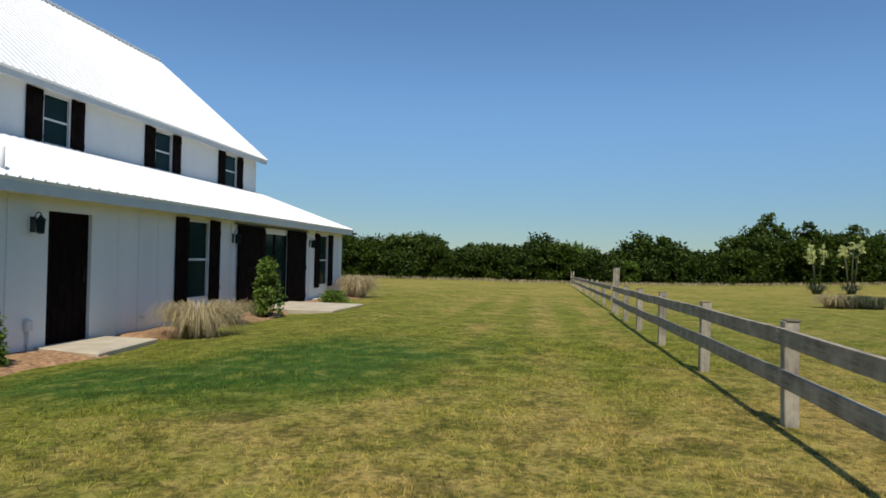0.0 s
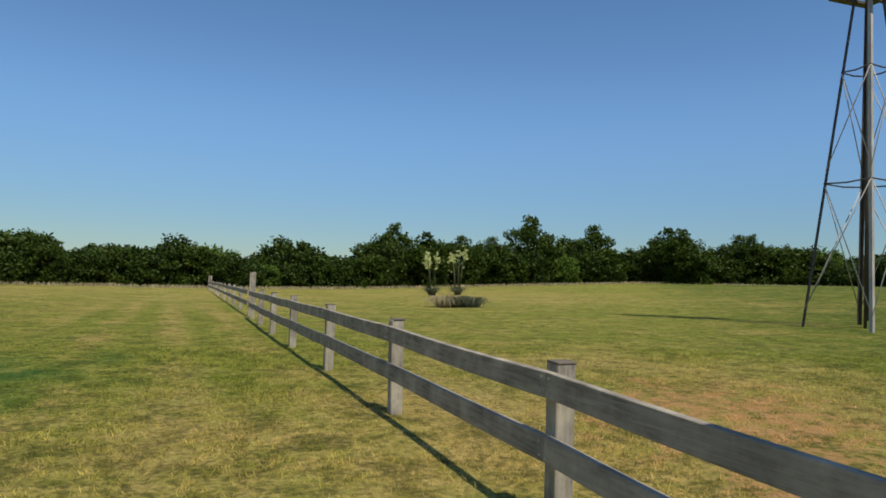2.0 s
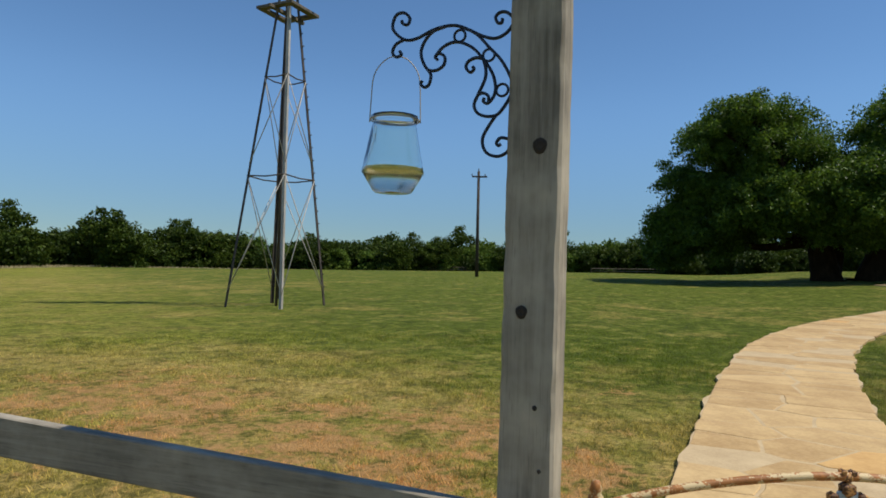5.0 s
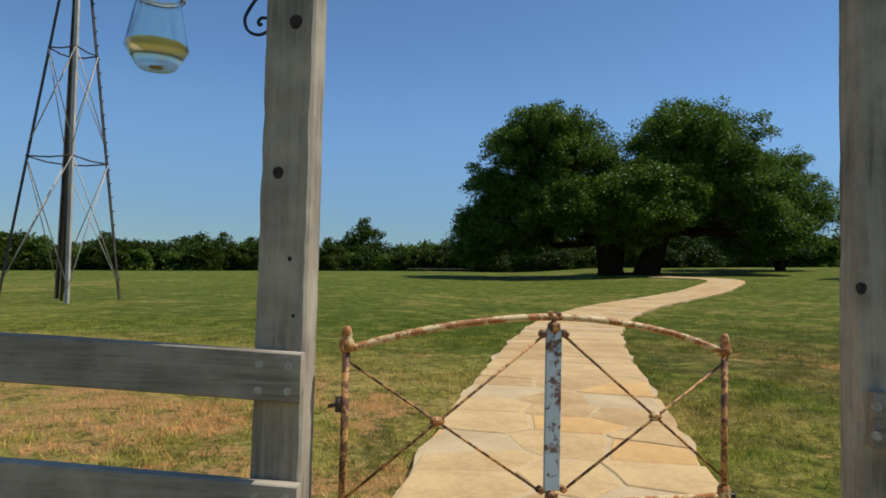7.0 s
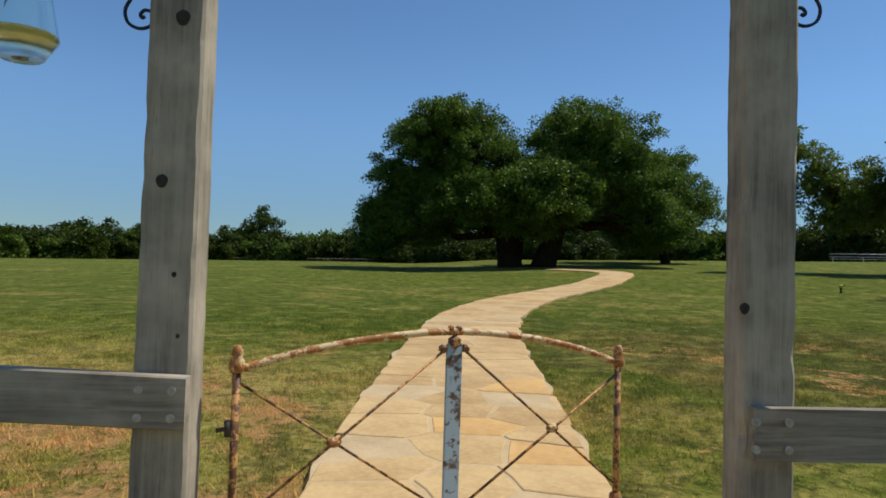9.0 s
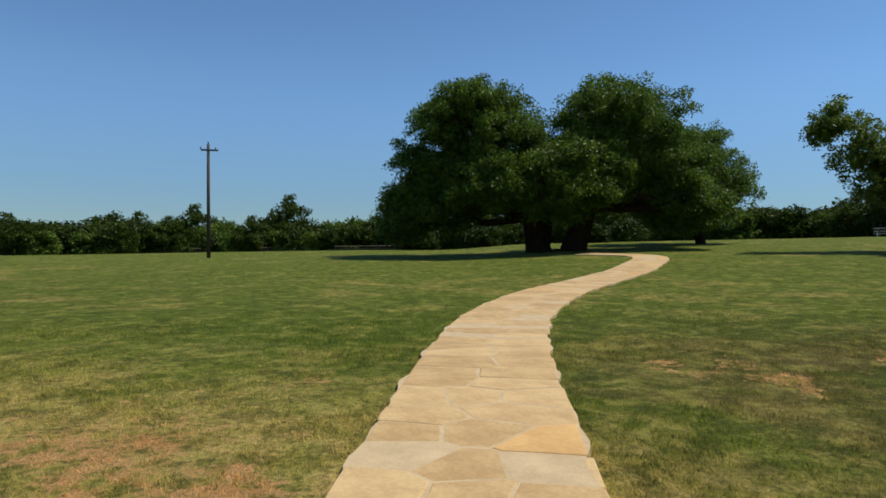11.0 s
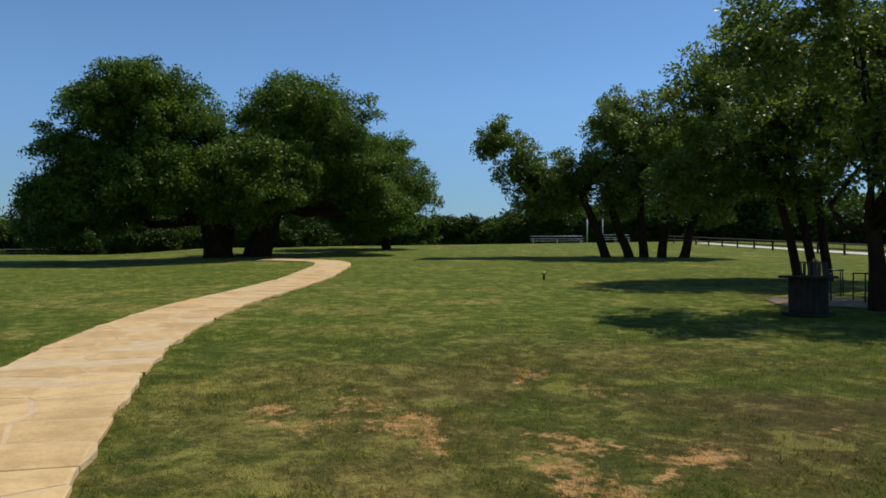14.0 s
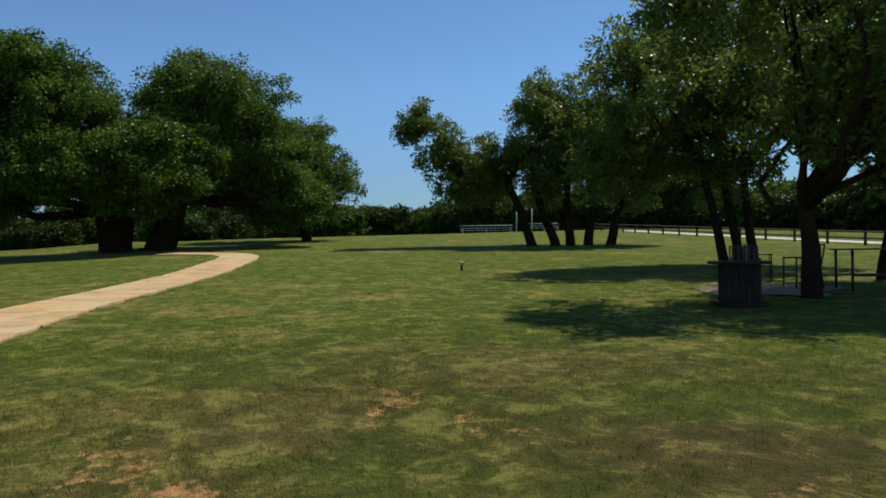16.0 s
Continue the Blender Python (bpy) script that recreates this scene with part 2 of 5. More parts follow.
def paint_worn(name, base, under, amount, rough=0.6, scale=14.0):
    """Old paint flaked away over rusted metal."""
    m, t, p = mat(name, rough)
    v = coords(t)
    rust = mixc(t, span(t, fuzz(t, v, 60, 5), 0.3, 0.7), under, tuple(c * 2.0 for c in under))
    f = op(t, 'ADD', op(t, 'MULTIPLY', fuzz(t, v, scale, 5, 0.65), 0.7), op(t, 'MULTIPLY', fuzz(t, v, scale * 6, 4), 0.3))
    t.links.new(mixc(t, span(t, f, amount, amount + 0.04), rust, base), p.inputs["Base Color"])
    relief(t, p, f, 0.5, 0.003)
    return m


M_LAWN = grass_ground()
M_BLADE = grass_ground("lawn_blades", 1.7)
M_POST = wood("weathered_grey_post", (0.15, 0.128, 0.095), (0.33, 0.292, 0.225), (0.50, 0.44, 0.33))
M_RAIL = wood("weathered_grey_rail", (0.15, 0.126, 0.092), (0.33, 0.29, 0.224), (0.47, 0.41, 0.31), 'Y')
M_KNOT = plain("dark_knot", (0.012, 0.009, 0.007), (0.06, 0.045, 0.03), 0.9, scale=40, fine=200)
M_BOLT = plain("dull_bolt", (0.30, 0.28, 0.25), (0.50, 0.48, 0.43), 0.45, 0.4, scale=60)
M_STONE = plain("flagstone", (0.39, 0.243, 0.094), (0.58, 0.400, 0.182), 0.85, scale=5.0, fine=34, per_object=0.20, bump=0.5, dist=0.012)
M_OCHRE = plain("ochre_flagstone", (0.48, 0.27, 0.085), (0.64, 0.40, 0.15), 0.85, scale=4.0, fine=28, bump=0.5, dist=0.01)
M_MORTAR = plain("sandy_mortar", (0.42, 0.30, 0.155), (0.56, 0.42, 0.235), 0.95, scale=5, fine=50, bump=0.5, dist=0.01)
M_DIRT = plain("trodden_earth", (0.14, 0.095, 0.055), (0.27, 0.19, 0.12), 0.95, scale=3, fine=30, bump=0.5)
M_RUST = paint_worn("rusted_cream_paint", (0.62, 0.47, 0.24), (0.22, 0.085, 0.018), 0.49, scale=26)
M_RUST_DARK = paint_worn("heavy_rust", (0.50, 0.25, 0.070), (0.075, 0.032, 0.011), 0.49, scale=24)
M_BLUE = paint_worn("flaking_blue_paint", (0.38, 0.47, 0.50), (0.10, 0.065, 0.045), 0.43, scale=10)
M_IRON = plain("blue_black_iron", (0.010, 0.016, 0.030), (0.022, 0.034, 0.055), 0.45, 0.3, scale=30, fine=150, bump=0.1)
M_GLASS = clear_glass("jar_glass", (0.93, 0.97, 0.93))
M_WATER = clear_glass("stale_yellow_water", (0.96, 0.98, 0.93), 0.22, 1.33)
M_SILT = plain("settled_silt", (0.10, 0.10, 0.045), (0.26, 0.25, 0.14), 0.9, scale=30)
M_WALL = plain("white_board_siding", (0.70, 0.71, 0.70), (0.80, 0.80, 0.78), 0.6, scale=1.2, fine=30, stretch=(1, 1, 0.3), bump=0.1)
M_ROOF = plain("white_metal_roof", (0.74, 0.74, 0.73), (0.83, 0.83, 0.82), 0.38, 0.0, scale=0.6, fine=8, bump=0.05)
M_TRIM = plain("white_trim", (0.62, 0.63, 0.62), (0.72, 0.72, 0.71), 0.55, scale=3, fine=50, bump=0.1)
M_FASCIA = plain("grey_fascia", (0.56, 0.57, 0.57), (0.66, 0.67, 0.66), 0.5, scale=2, fine=40, bump=0.1)
M_DARK = wood("dark_stained_boards", (0.004, 0.003, 0.003), (0.009, 0.006, 0.005), (0.018, 0.010, 0.008), 'Z', 0.8, 0.03)
M_WINDOW = plain("dark_window_glass", (0.006, 0.020, 0.020), (0.012, 0.034, 0.032), 0.06, scale=0.6, fine=2, bump=0, spec=0.06)
M_CONC = plain("pale_concrete", (0.38, 0.32, 0.22), (0.54, 0.47, 0.35), 0.9, scale=2.5, fine=40, bump=0.3)
M_MULCH = plain("red_brown_mulch", (0.10, 0.045, 0.02), (0.52, 0.31, 0.15), 0.95, scale=14, fine=70, bump=0.9, dist=0.03)
M_BARK = plain("dark_bark", (0.016, 0.010, 0.005), (0.045, 0.029, 0.015), 0.95, scale=5, fine=30, stretch=(1, 1, 0.3), bump=0.9, dist=0.04, spec=0.05)
M_OAK = leaf("oak_leaves", (0.026, 0.060, 0.007), (0.150, 0.235, 0.026), 0.42, 0.45, 0.25)
M_OLIVE = leaf("olive_oak_leaves", (0.044, 0.078, 0.010), (0.200, 0.265, 0.038), 0.45, 0.4, 0.35)
M_CEDAR = leaf("cedar_leaves", (0.018, 0.034, 0.005), (0.062, 0.095, 0.013), 0.25)
M_WOODS = leaf("woods_leaves", (0.020, 0.040, 0.005), (0.080, 0.115, 0.014), 0.3)
M_LIME = leaf("light_woods_leaves", (0.05, 0.095, 0.012), (0.16, 0.23, 0.035), 0.3)
M_SHRUB = leaf("shrub_leaves", (0.060, 0.115, 0.016), (0.23, 0.32, 0.06), 0.4)
M_STRAW = leaf("straw_grass_blades", (0.28, 0.22, 0.11), (0.62, 0.52, 0.31), 0.4)
M_YUCCA = leaf("yucca_blades", (0.05, 0.062, 0.030), (0.13, 0.14, 0.075), 0.15)
M_BLOOM = leaf("cream_bloom", (0.52, 0.56, 0.20), (0.74, 0.75, 0.38), 0.3)
# pale tone set after the sunlit windmill leg; also wires and braces
M_STEEL = plain("galvanised_steel_sunlit_tone", (0.32, 0.29, 0.24), (0.52, 0.48, 0.41), 0.6, 0.25, scale=2, fine=20, bump=0.1)
# dark tone for rusty iron and for the windmill's shaded steel
M_STEEL_DARK = plain("rusty_and_shaded_steel", (0.045, 0.038, 0.032), (0.12, 0.095, 0.075), 0.65, 0.4, scale=3, fine=25, bump=0.1)
M_PLANK = plain("weathered_plank", (0.07, 0.056, 0.038), (0.17, 0.14, 0.10), 0.9, scale=6, fine=40, bump=0.3)
M_POLE = plain("creosoted_pole", (0.025, 0.018, 0.013), (0.07, 0.052, 0.038), 0.9, scale=4, fine=30, stretch=(1, 1, 0.1))
M_BROWN = plain("rusty_brown_tin", (0.040, 0.020, 0.010), (0.11, 0.055, 0.025), 0.6, 0.3, scale=10)
M_SPOOL = plain("grey_spool_wood", (0.020, 0.016, 0.012), (0.055, 0.045, 0.034), 0.9, scale=5, fine=40, bump=0.3, spec=0.1)
M_CHAIR = plain("dark_metal_furniture", (0.014, 0.013, 0.012), (0.045, 0.04, 0.036), 0.5, 0.3, scale=12)
M_WHITE = plain("white_painted_metal", (0.55, 0.55, 0.53), (0.70, 0.70, 0.68), 0.5, scale=3)
M_GRAVEL = plain("pale_gravel", (0.42, 0.38, 0.31), (0.62, 0.58, 0.50), 0.95, scale=3, fine=40, bump=0.4)
M_YELLOW = plain("yellow_plastic", (0.45, 0.38, 0.05), (0.60, 0.52, 0.10), 0.5, scale=20)
M_BLACK = plain("black_metal", (0.006, 0.006, 0.006), (0.02, 0.02, 0.02), 0.4, 0.3, scale=20)


# ---- building helpers ----
def mesh_ob(name, verts, faces, material, parent=None, label="", smooth_faces=False):
    me = bpy.data.meshes.new(name)
    me.from_pydata([tuple(v) for v in verts], [], faces)
    if smooth_faces:
        me.polygons.foreach_set("use_smooth", [True] * len(me.polygons))
    me.materials.append(material)
    me.update()
    ob = new(name, me)
    if parent:
        ob.parent = parent
    if label:
        ob["label"] = label
    return ob


def part(name, bm, material, parent=None, label="", smooth_faces=False):
    """One mesh object from a bmesh, under its thing or part."""
    me = bpy.data.meshes.new(name)
    bm.to_mesh(me)
    bm.free()
    if smooth_faces:
        me.polygons.foreach_set("use_smooth", [True] * len(me.polygons))
    me.materials.append(material)
    ob = new(name, me)
    if parent:
        ob.parent = parent
    if label:
        ob["label"] = label
    return ob


def thing(name, at=(0, 0, 0), turn=0.0, label="", category="", group="", kind=""):
    ob = new(name)
    ob.matrix_basis = pose(*at, 0, 0, turn)
    return tagged(ob, label, category, group, kind)


def add_box(bm, lo, hi, bevel=0.0, m=None):
    c = [(a + b) / 2 for a, b in zip(lo, hi)]
    s = [abs(b - a) for a, b in zip(lo, hi)]
    made = bmesh.ops.create_cube(bm, size=1.0, matrix=(m or Matrix()) @ Matrix.Translation(c) @ Matrix.Diagonal((*s, 1)))
    if bevel:
        vs = set(made["verts"])
        bmesh.ops.bevel(bm, geom=[e for e in bm.edges if e.verts[0] in vs and e.verts[1] in vs], offset=bevel, segments=1, affect='EDGES')


def box(lo, hi, bevel=0.0, m=None):
    bm = bmesh.new()
    add_box(bm, lo, hi, bevel, m)
    return bm


def tube_data(points, radii, sides=8, cap=True):
    """A tube of changing radius along a line."""
    pts = [Vector(p) for p in points]
    verts, faces, side = [], [], None
    for i, p in enumerate(pts):
        d = (pts[min(i + 1, len(pts) - 1)] - pts[max(i - 1, 0)]).normalized()
        ref = side if side is not None else (Vector((1, 0, 0)) if abs(d.x) < 0.8 else Vector((0, 1, 0)))
        u = (ref - d * ref.dot(d)).normalized()
        side, w = u, d.cross(u)
        r = radii[i] if hasattr(radii, "__len__") else radii
        verts += [p + (u * math.cos(a) + w * math.sin(a)) * r for a in (2 * math.pi * k / sides for k in range(sides))]
    n = len(pts)
    for i in range(n - 1):
        for k in range(sides):
            a, b = i * sides + k, i * sides + (k + 1) % sides
            faces.append((a, b, b + sides, a + sides))
    if cap:
        faces += [tuple(range(sides))[::-1], tuple(range((n - 1) * sides, n * sides))]
    return verts, faces


def tube(name, points, radii, material, parent=None, sides=8, label="", smooth_faces=True):
    v, f = tube_data(points, radii, sides)
    return mesh_ob(name, v, f, material, parent, label, smooth_faces)


def join_data(items):
    verts, faces = [], []
    for v, f in items:
        o = len(verts)
        verts += list(v)
        faces += [tuple(i + o for i in q) for q in f]
    return verts, faces


def lathe(name, profile, material, parent=None, sides=24, label="", smooth_faces=True, at=(0, 0, 0)):
    verts = [(at[0] + r * math.cos(2 * math.pi * k / sides), at[1] + r * math.sin(2 * math.pi * k / sides), at[2] + z) for r, z in profile for k in range(sides)]
    faces = [(i * sides + k, i * sides + (k + 1) % sides, (i + 1) * sides + (k + 1) % sides, (i + 1) * sides + k) for i in range(len(profile) - 1) for k in range(sides)]
    return mesh_ob(name, verts, faces, material, parent, label, smooth_faces)


def curve_line(points, steps=8):
    """Points of a smooth line through the given ones."""
    p = [Vector(q) for q in points]
    p = [p[0] * 2 - p[1]] + p + [p[-1] * 2 - p[-2]]
    out = []
    for i in range(1, len(p) - 2):
        for k in range(steps):
            t = k / steps
            out.append(0.5 * ((2 * p[i]) + (p[i + 1] - p[i - 1]) * t + (2 * p[i - 1] - 5 * p[i] + 4 * p[i + 1] - p[i + 2]) * t * t + (3 * p[i] - p[i - 1] - 3 * p[i + 1] + p[i + 2]) * t ** 3))
    return out + [p[-2]]


def quads_mesh(name, corners, material, parent=None):
    """A mesh of many loose quads; corners: array n x 4 x 3."""
    n = len(corners)
    me = bpy.data.meshes.new(name)
    me.vertices.add(n * 4)
    me.vertices.foreach_set("co", corners.astype(np.float32).ravel())
    me.loops.add(n * 4)
    me.loops.foreach_set("vertex_index", np.arange(n * 4, dtype=np.int32))
    me.polygons.add(n)
    me.polygons.foreach_set("loop_start", np.arange(0, n * 4, 4, dtype=np.int32))
    me.polygons.foreach_set("loop_total", np.full(n, 4, dtype=np.int32))
    me.materials.append(material)
    me.update(calc_edges=True)
    ob = new(name, me)
    if parent:
        ob.parent = parent
    return ob


def leaf_quads(rng, centres, per, spread, size, flat=0.75, up=0.8):
    """Leaves in clumps: n clumps of 'per' leaves, each a small pointed quad."""
    n = len(centres) * per
    c = np.repeat(centres, per, axis=0)
    off = rng.normal(size=(n, 3))
    off *= (rng.random((n, 1)) ** 0.4) / np.maximum(np.linalg.norm(off, axis=1, keepdims=True), 1e-6)
    off[:, 2] *= flat
    c = c + off * spread * rng.uniform(0.75, 1.25, (n, 1))
    nrm = rng.normal(size=(n, 3))
    nrm[:, 2] += up
    nrm /= np.linalg.norm(nrm, axis=1, keepdims=True)
    a = np.cross(nrm, rng.normal(size=(n, 3)))
    a /= np.linalg.norm(a, axis=1, keepdims=True)
    b = np.cross(nrm, a)
    s = size * rng.uniform(0.6, 1.4, (n, 1))
    return np.stack([c - a * s, c - b * s * 0.45, c + a * s, c + b * s * 0.45], axis=1)


def blob_clumps(rng, blobs, density, shell=0.45):
    """Clump centres in a set of ellipsoids (cx, cy, cz, rx, ry, rz), thicker towards the outside."""
    out = []
    for cx, cy, cz, rx, ry, rz in blobs:
        n = max(6, int(density * (rx * ry + ry * rz + rx * rz)))
        d = rng.normal(size=(n, 3))
        d /= np.linalg.norm(d, axis=1, keepdims=True)
        r = 1 - shell * rng.random((n, 1)) ** 1.5
        r *= 1 + 0.10 * np.sin(d[:, :1] * 7 + cx) * np.cos(d[:, 1:2] * 6 + cy)
        out.append(np.array([cx, cy, cz]) + d * r * np.array([rx, ry, rz]))
    return np.concatenate(out)


def limb(rng, a, b, r0, r1, bend=0.12, n=7):
    a, b = Vector(a), Vector(b)
    side = Vector(rng.normal(size=3)) * (b - a).length * bend
    pts = [a.lerp(b, k / (n - 1)) + side * math.sin(math.pi * k / (n - 1)) + Vector(rng.normal(size=3)) * (0.02 * (b - a).length if 0 < k < n - 1 else 0) for k in range(n)]
    return tube_data(pts, [r0 + (r1 - r0) * (k / (n - 1)) ** 0.8 for k in range(n)], 9)


def tree(name, at, trunks, blobs, leaves, label, seed, density=2.0, per=60, spread=0.6, size=0.12, group="", branches=4, shell=0.45):
    """trunks: (foot, top, foot radius, top radius), relative to the tree's foot; blobs: the crown's masses."""
    rng = np.random.default_rng(seed)
    th = thing(name, at, 0, label, "tree", group)
    for foot, top, r0, r1 in trunks:
        f, p = Vector(foot), Vector(top)
        items = [tube_data(curve_line([f - Vector((0, 0, 0.15)), f.lerp(p, 0.12), f.lerp(p, 0.5) + Vector(rng.normal(size=3)) * 0.12, p], 4),
                           [r0 * (1.45 if k == 0 else 1.0) + (r1 - r0) * k / 12 for k in range(13)], 12)]
        mesh_ob("trunk", *join_data(items), M_BARK, th, "", True)
    order = sorted(blobs, key=lambda b: -b[3] * b[5])
    for i, b in enumerate(order[:branches * 3]):
        tr = trunks[i % len(trunks)] if i < len(trunks) else min(trunks, key=lambda q: (Vector(q[1]) - Vector(b[:3])).length)
        start = Vector(tr[1]) if i < 2 * len(trunks) else Vector(tr[0]).lerp(Vector(tr[1]), float(rng.uniform(0.75, 1.0)))
        tip = Vector(b[:3])
        items = [limb(rng, start - (Vector(tr[1]) - Vector(tr[0])).normalized() * tr[3] * 0.6, tip, tr[3] * (0.95 if i < 2 * len(trunks) else 0.6), tr[3] * 0.2)]
        for k in range(3):
            d = Vector(rng.normal(size=3)).normalized()
            q = tip + Vector((d.x * b[3], d.y * b[4], abs(d.z) * b[5])) * 0.75
            items.append(limb(rng, start.lerp(tip, 0.75), q, tr[3] * 0.25, 0.02, 0.08, 5))
        mesh_ob("branch", *join_data(items), M_BARK, th, "", True)
    cl = blob_clumps(rng, blobs, density, shell)
    quads_mesh("crown", leaf_quads(rng, cl, per, spread, size), leaves, th)
    return th


def spread_blobs(rng, n, box_lo, box_hi, r_lo, r_hi, squash=0.75, pull=1.0):
    """n crown masses inside an ellipsoid that fills the box."""
    out = []
    c = [(a + b) / 2 for a, b in zip(box_lo, box_hi)]
    h = [(b - a) / 2 for a, b in zip(box_lo, box_hi)]
    while len(out) < n:
        d = rng.uniform(-1, 1, 3)
        if np.dot(d, d) > 1:
            continue
        r = rng.uniform(r_lo, r_hi)
        out.append(tuple(c[i] + d[i] * max(h[i] - pull * r * (squash if i == 2 else 1), 0) for i in range(3)) + (r, r, r * squash))
    return out


# ---- ground ----
def make_ground():
    def axis(c, half, n):
        s = np.linspace(-1, 1, n)
        return c + half * np.sinh(s * 6.2) / np.sinh(6.2)
    xs, ys = axis(5, 1800, 261), axis(0, 1800, 261)
    X, Y = np.meshgrid(xs, ys)
    Z = land(X, Y) + 0.012 * np.sin(X * 1.7 + Y) * np.cos(Y * 1.3) - 0.05 * ramp((np.hypot(X, Y) - 130), 60) * 0.1
    v = np.stack([X, Y, Z], -1).reshape(-1, 3)
    n = len(xs)
    i = (np.arange(n - 1)[:, None] * n + np.arange(n - 1)[None, :]).ravel()
    me = bpy.data.meshes.new("ground")
    me.from_pydata(v.tolist(), [], np.stack([i, i + 1, i + n + 1, i + n], 1).tolist())
    me.polygons.foreach_set("use_smooth", [True] * len(me.polygons))
    me.materials.append(M_LAWN)
    return tagged(new("ground", me), "mown lawn with green, dry and bare red earth patches", "lawn", "", "structure")


make_ground()


# ---- flagstone path ----
PATH_LINE = [(1.2, -0.37), (2.76, -0.37), (4.4, -0.44), (6.2, -0.55), (8.7, -0.71), (11.9, -1.06), (14.0, -1.43), (16.0, -1.93), (18.0, -2.58), (20.0, -3.42), (23.6, -5.35), (26.6, -6.92), (30.1, -8.35), (32.5, -9.3), (34.8, -9.97), (36.6, -10.0), (37.9, -9.4), (38.8, -8.5), (39.5, -7.4)]
PATH_HALF = [0.62, 0.62, 0.66, 0.70, 0.73, 0.77, 0.80, 0.84, 0.86, 0.86, 0.84, 0.82, 0.82, 0.82, 0.82, 0.82, 0.8, 0.8, 0.8]


def path_frame():
    pts = curve_line([(x, y, h) for (x, y), h in zip(PATH_LINE, PATH_HALF)], 12)
    s, out = 0.0, []
    for i, p in enumerate(pts):
        q, r = pts[max(i - 1, 0)], pts[min(i + 1, len(pts) - 1)]
        d = Vector((r.x - q.x, r.y - q.y)).normalized()
        if i:
            s += math.hypot(p.x - pts[i - 1].x, p.y - pts[i - 1].y)
        out.append((s, p.x, p.y, -d.y, d.x, p.z))
    return np.array(out)


PF = path_frame()


def on_path(s, v):
    """World x, y at s metres along the path and v (-1 to 1) across it."""
    x, y, nx, ny, h = (np.interp(s, PF[:, 0], PF[:, k]) for k in range(1, 6))
    return x + nx * v * h, y + ny * v * h


def clip_poly(poly, nx, ny, c):
    out = []
    for i, a in enumerate(poly):
        b = poly[(i + 1) % len(poly)]
        da, db = a[0] * nx + a[1] * ny - c, b[0] * nx + b[1] * ny - c
        if da <= 0:
            out.append(a)
        if da * db < 0:
            k = da / (da - db)
            out.append((a[0] + (b[0] - a[0]) * k, a[1] + (b[1] - a[1]) * k))
    return out


def make_path():
    rng = np.random.default_rng(5)
    length = PF[-1, 0]
    # bed of sandy mortar
    n = 260
    verts, faces = [], []
    for i in range(n + 1):
        s = length * i / n
        for v in (-1.0, 1.0):
            wob = 1.0 + 0.04 * math.sin(s * 3.1 + v) + 0.03 * math.sin(s * 7.7 + 2 * v)
            x, y = on_path(s, v * wob)
            verts.append((x, y, gz(x, y) + 0.0455))
    for k in range(n):
        faces.append((2 * k, 2 * k + 2, 2 * k + 3, 2 * k + 1))
    low = [(x, y, z - 0.12) for x, y, z in verts]
    off = len(verts)
    verts += low
    for k in range(n):
        faces += [(2 * k, 2 * k + off, 2 * k + 2 + off, 2 * k + 2), (2 * k + 1, 2 * k + 3, 2 * k + 3 + off, 2 * k + 1 + off)]
    bed = mesh_ob("path", verts, faces, M_MORTAR)
    tagged(bed, "winding path of irregular tan flagstones in sandy mortar", "path", "", "structure")
    # stones: cells of a jittered net in (s, v) space, 1.3 m wide
    w = 0.68
    seeds, s = [], 0.2
    while s < length:
        k = int(rng.integers(2, 4))
        step = rng.uniform(0.42, 0.62)
        for j in range(k):
            seeds.append((s + rng.uniform(-0.2, 0.2), -w + 2 * w * (j + 0.5 + rng.uniform(-0.22, 0.22)) / k))
        s += step
    for i, (a, b) in enumerate(seeds):
        poly = [(a - 0.8, -w), (a + 0.8, -w), (a + 0.8, w), (a - 0.8, w)]
        for j, (c, d) in enumerate(seeds):
            if i != j and abs(a - c) < 1.6:
                nx, ny = c - a, d - b
                L = math.hypot(nx, ny)
                poly = clip_poly(poly, nx / L, ny / L, ((a + c) / 2 * nx + (b + d) / 2 * ny) / L - 0.011)
                if len(poly) < 3:
                    break
        if len(poly) < 3:
            continue
        # ragged edges
        rag = []
        for m, p in enumerate(poly):
            q = poly[(m + 1) % len(poly)]
            L = math.hypot(q[0] - p[0], q[1] - p[1])
            rag.append(p)
            if L > 0.22:
                rag.append(((p[0] + q[0]) / 2 + rng.uniform(-0.012, 0.012), (p[1] + q[1]) / 2 + rng.uniform(-0.014, 0.014)))
        poly = rag
        top = 0.043 + rng.uniform(-0.003, 0.006)
        edge = rng.uniform(-0.02, 0.03)
        ring, low_ring = [], []
        cx, cy = on_path(a, b / w)
        for p in poly:
            v = p[1] / w
            if abs(v) > 0.98:
                v *= 1.0 + edge
            x, y = on_path(np.clip(p[0], 0, length), v)
            ring.append((x - cx, y - cy, gz(x, y) + top))
            low_ring.append((x - cx, y - cy, gz(x, y) + 0.01))
        inner = [(x * 0.97, y * 0.97, z + 0.004) for x, y, z in ring]
        k = len(ring)
        vs = low_ring + ring + inner
        fs = [(m, (m + 1) % k, k + (m + 1) % k, k + m) for m in range(k)] + [(k + m, k + (m + 1) % k, 2 * k + (m + 1) % k, 2 * k + m) for m in range(k)] + [tuple(range(2 * k, 3 * k))]
        st = mesh_ob("flagstone", vs, fs, M_OCHRE if rng.random() < 0.07 else M_STONE, bed)
        st.matrix_basis = pose(cx, cy, 0)


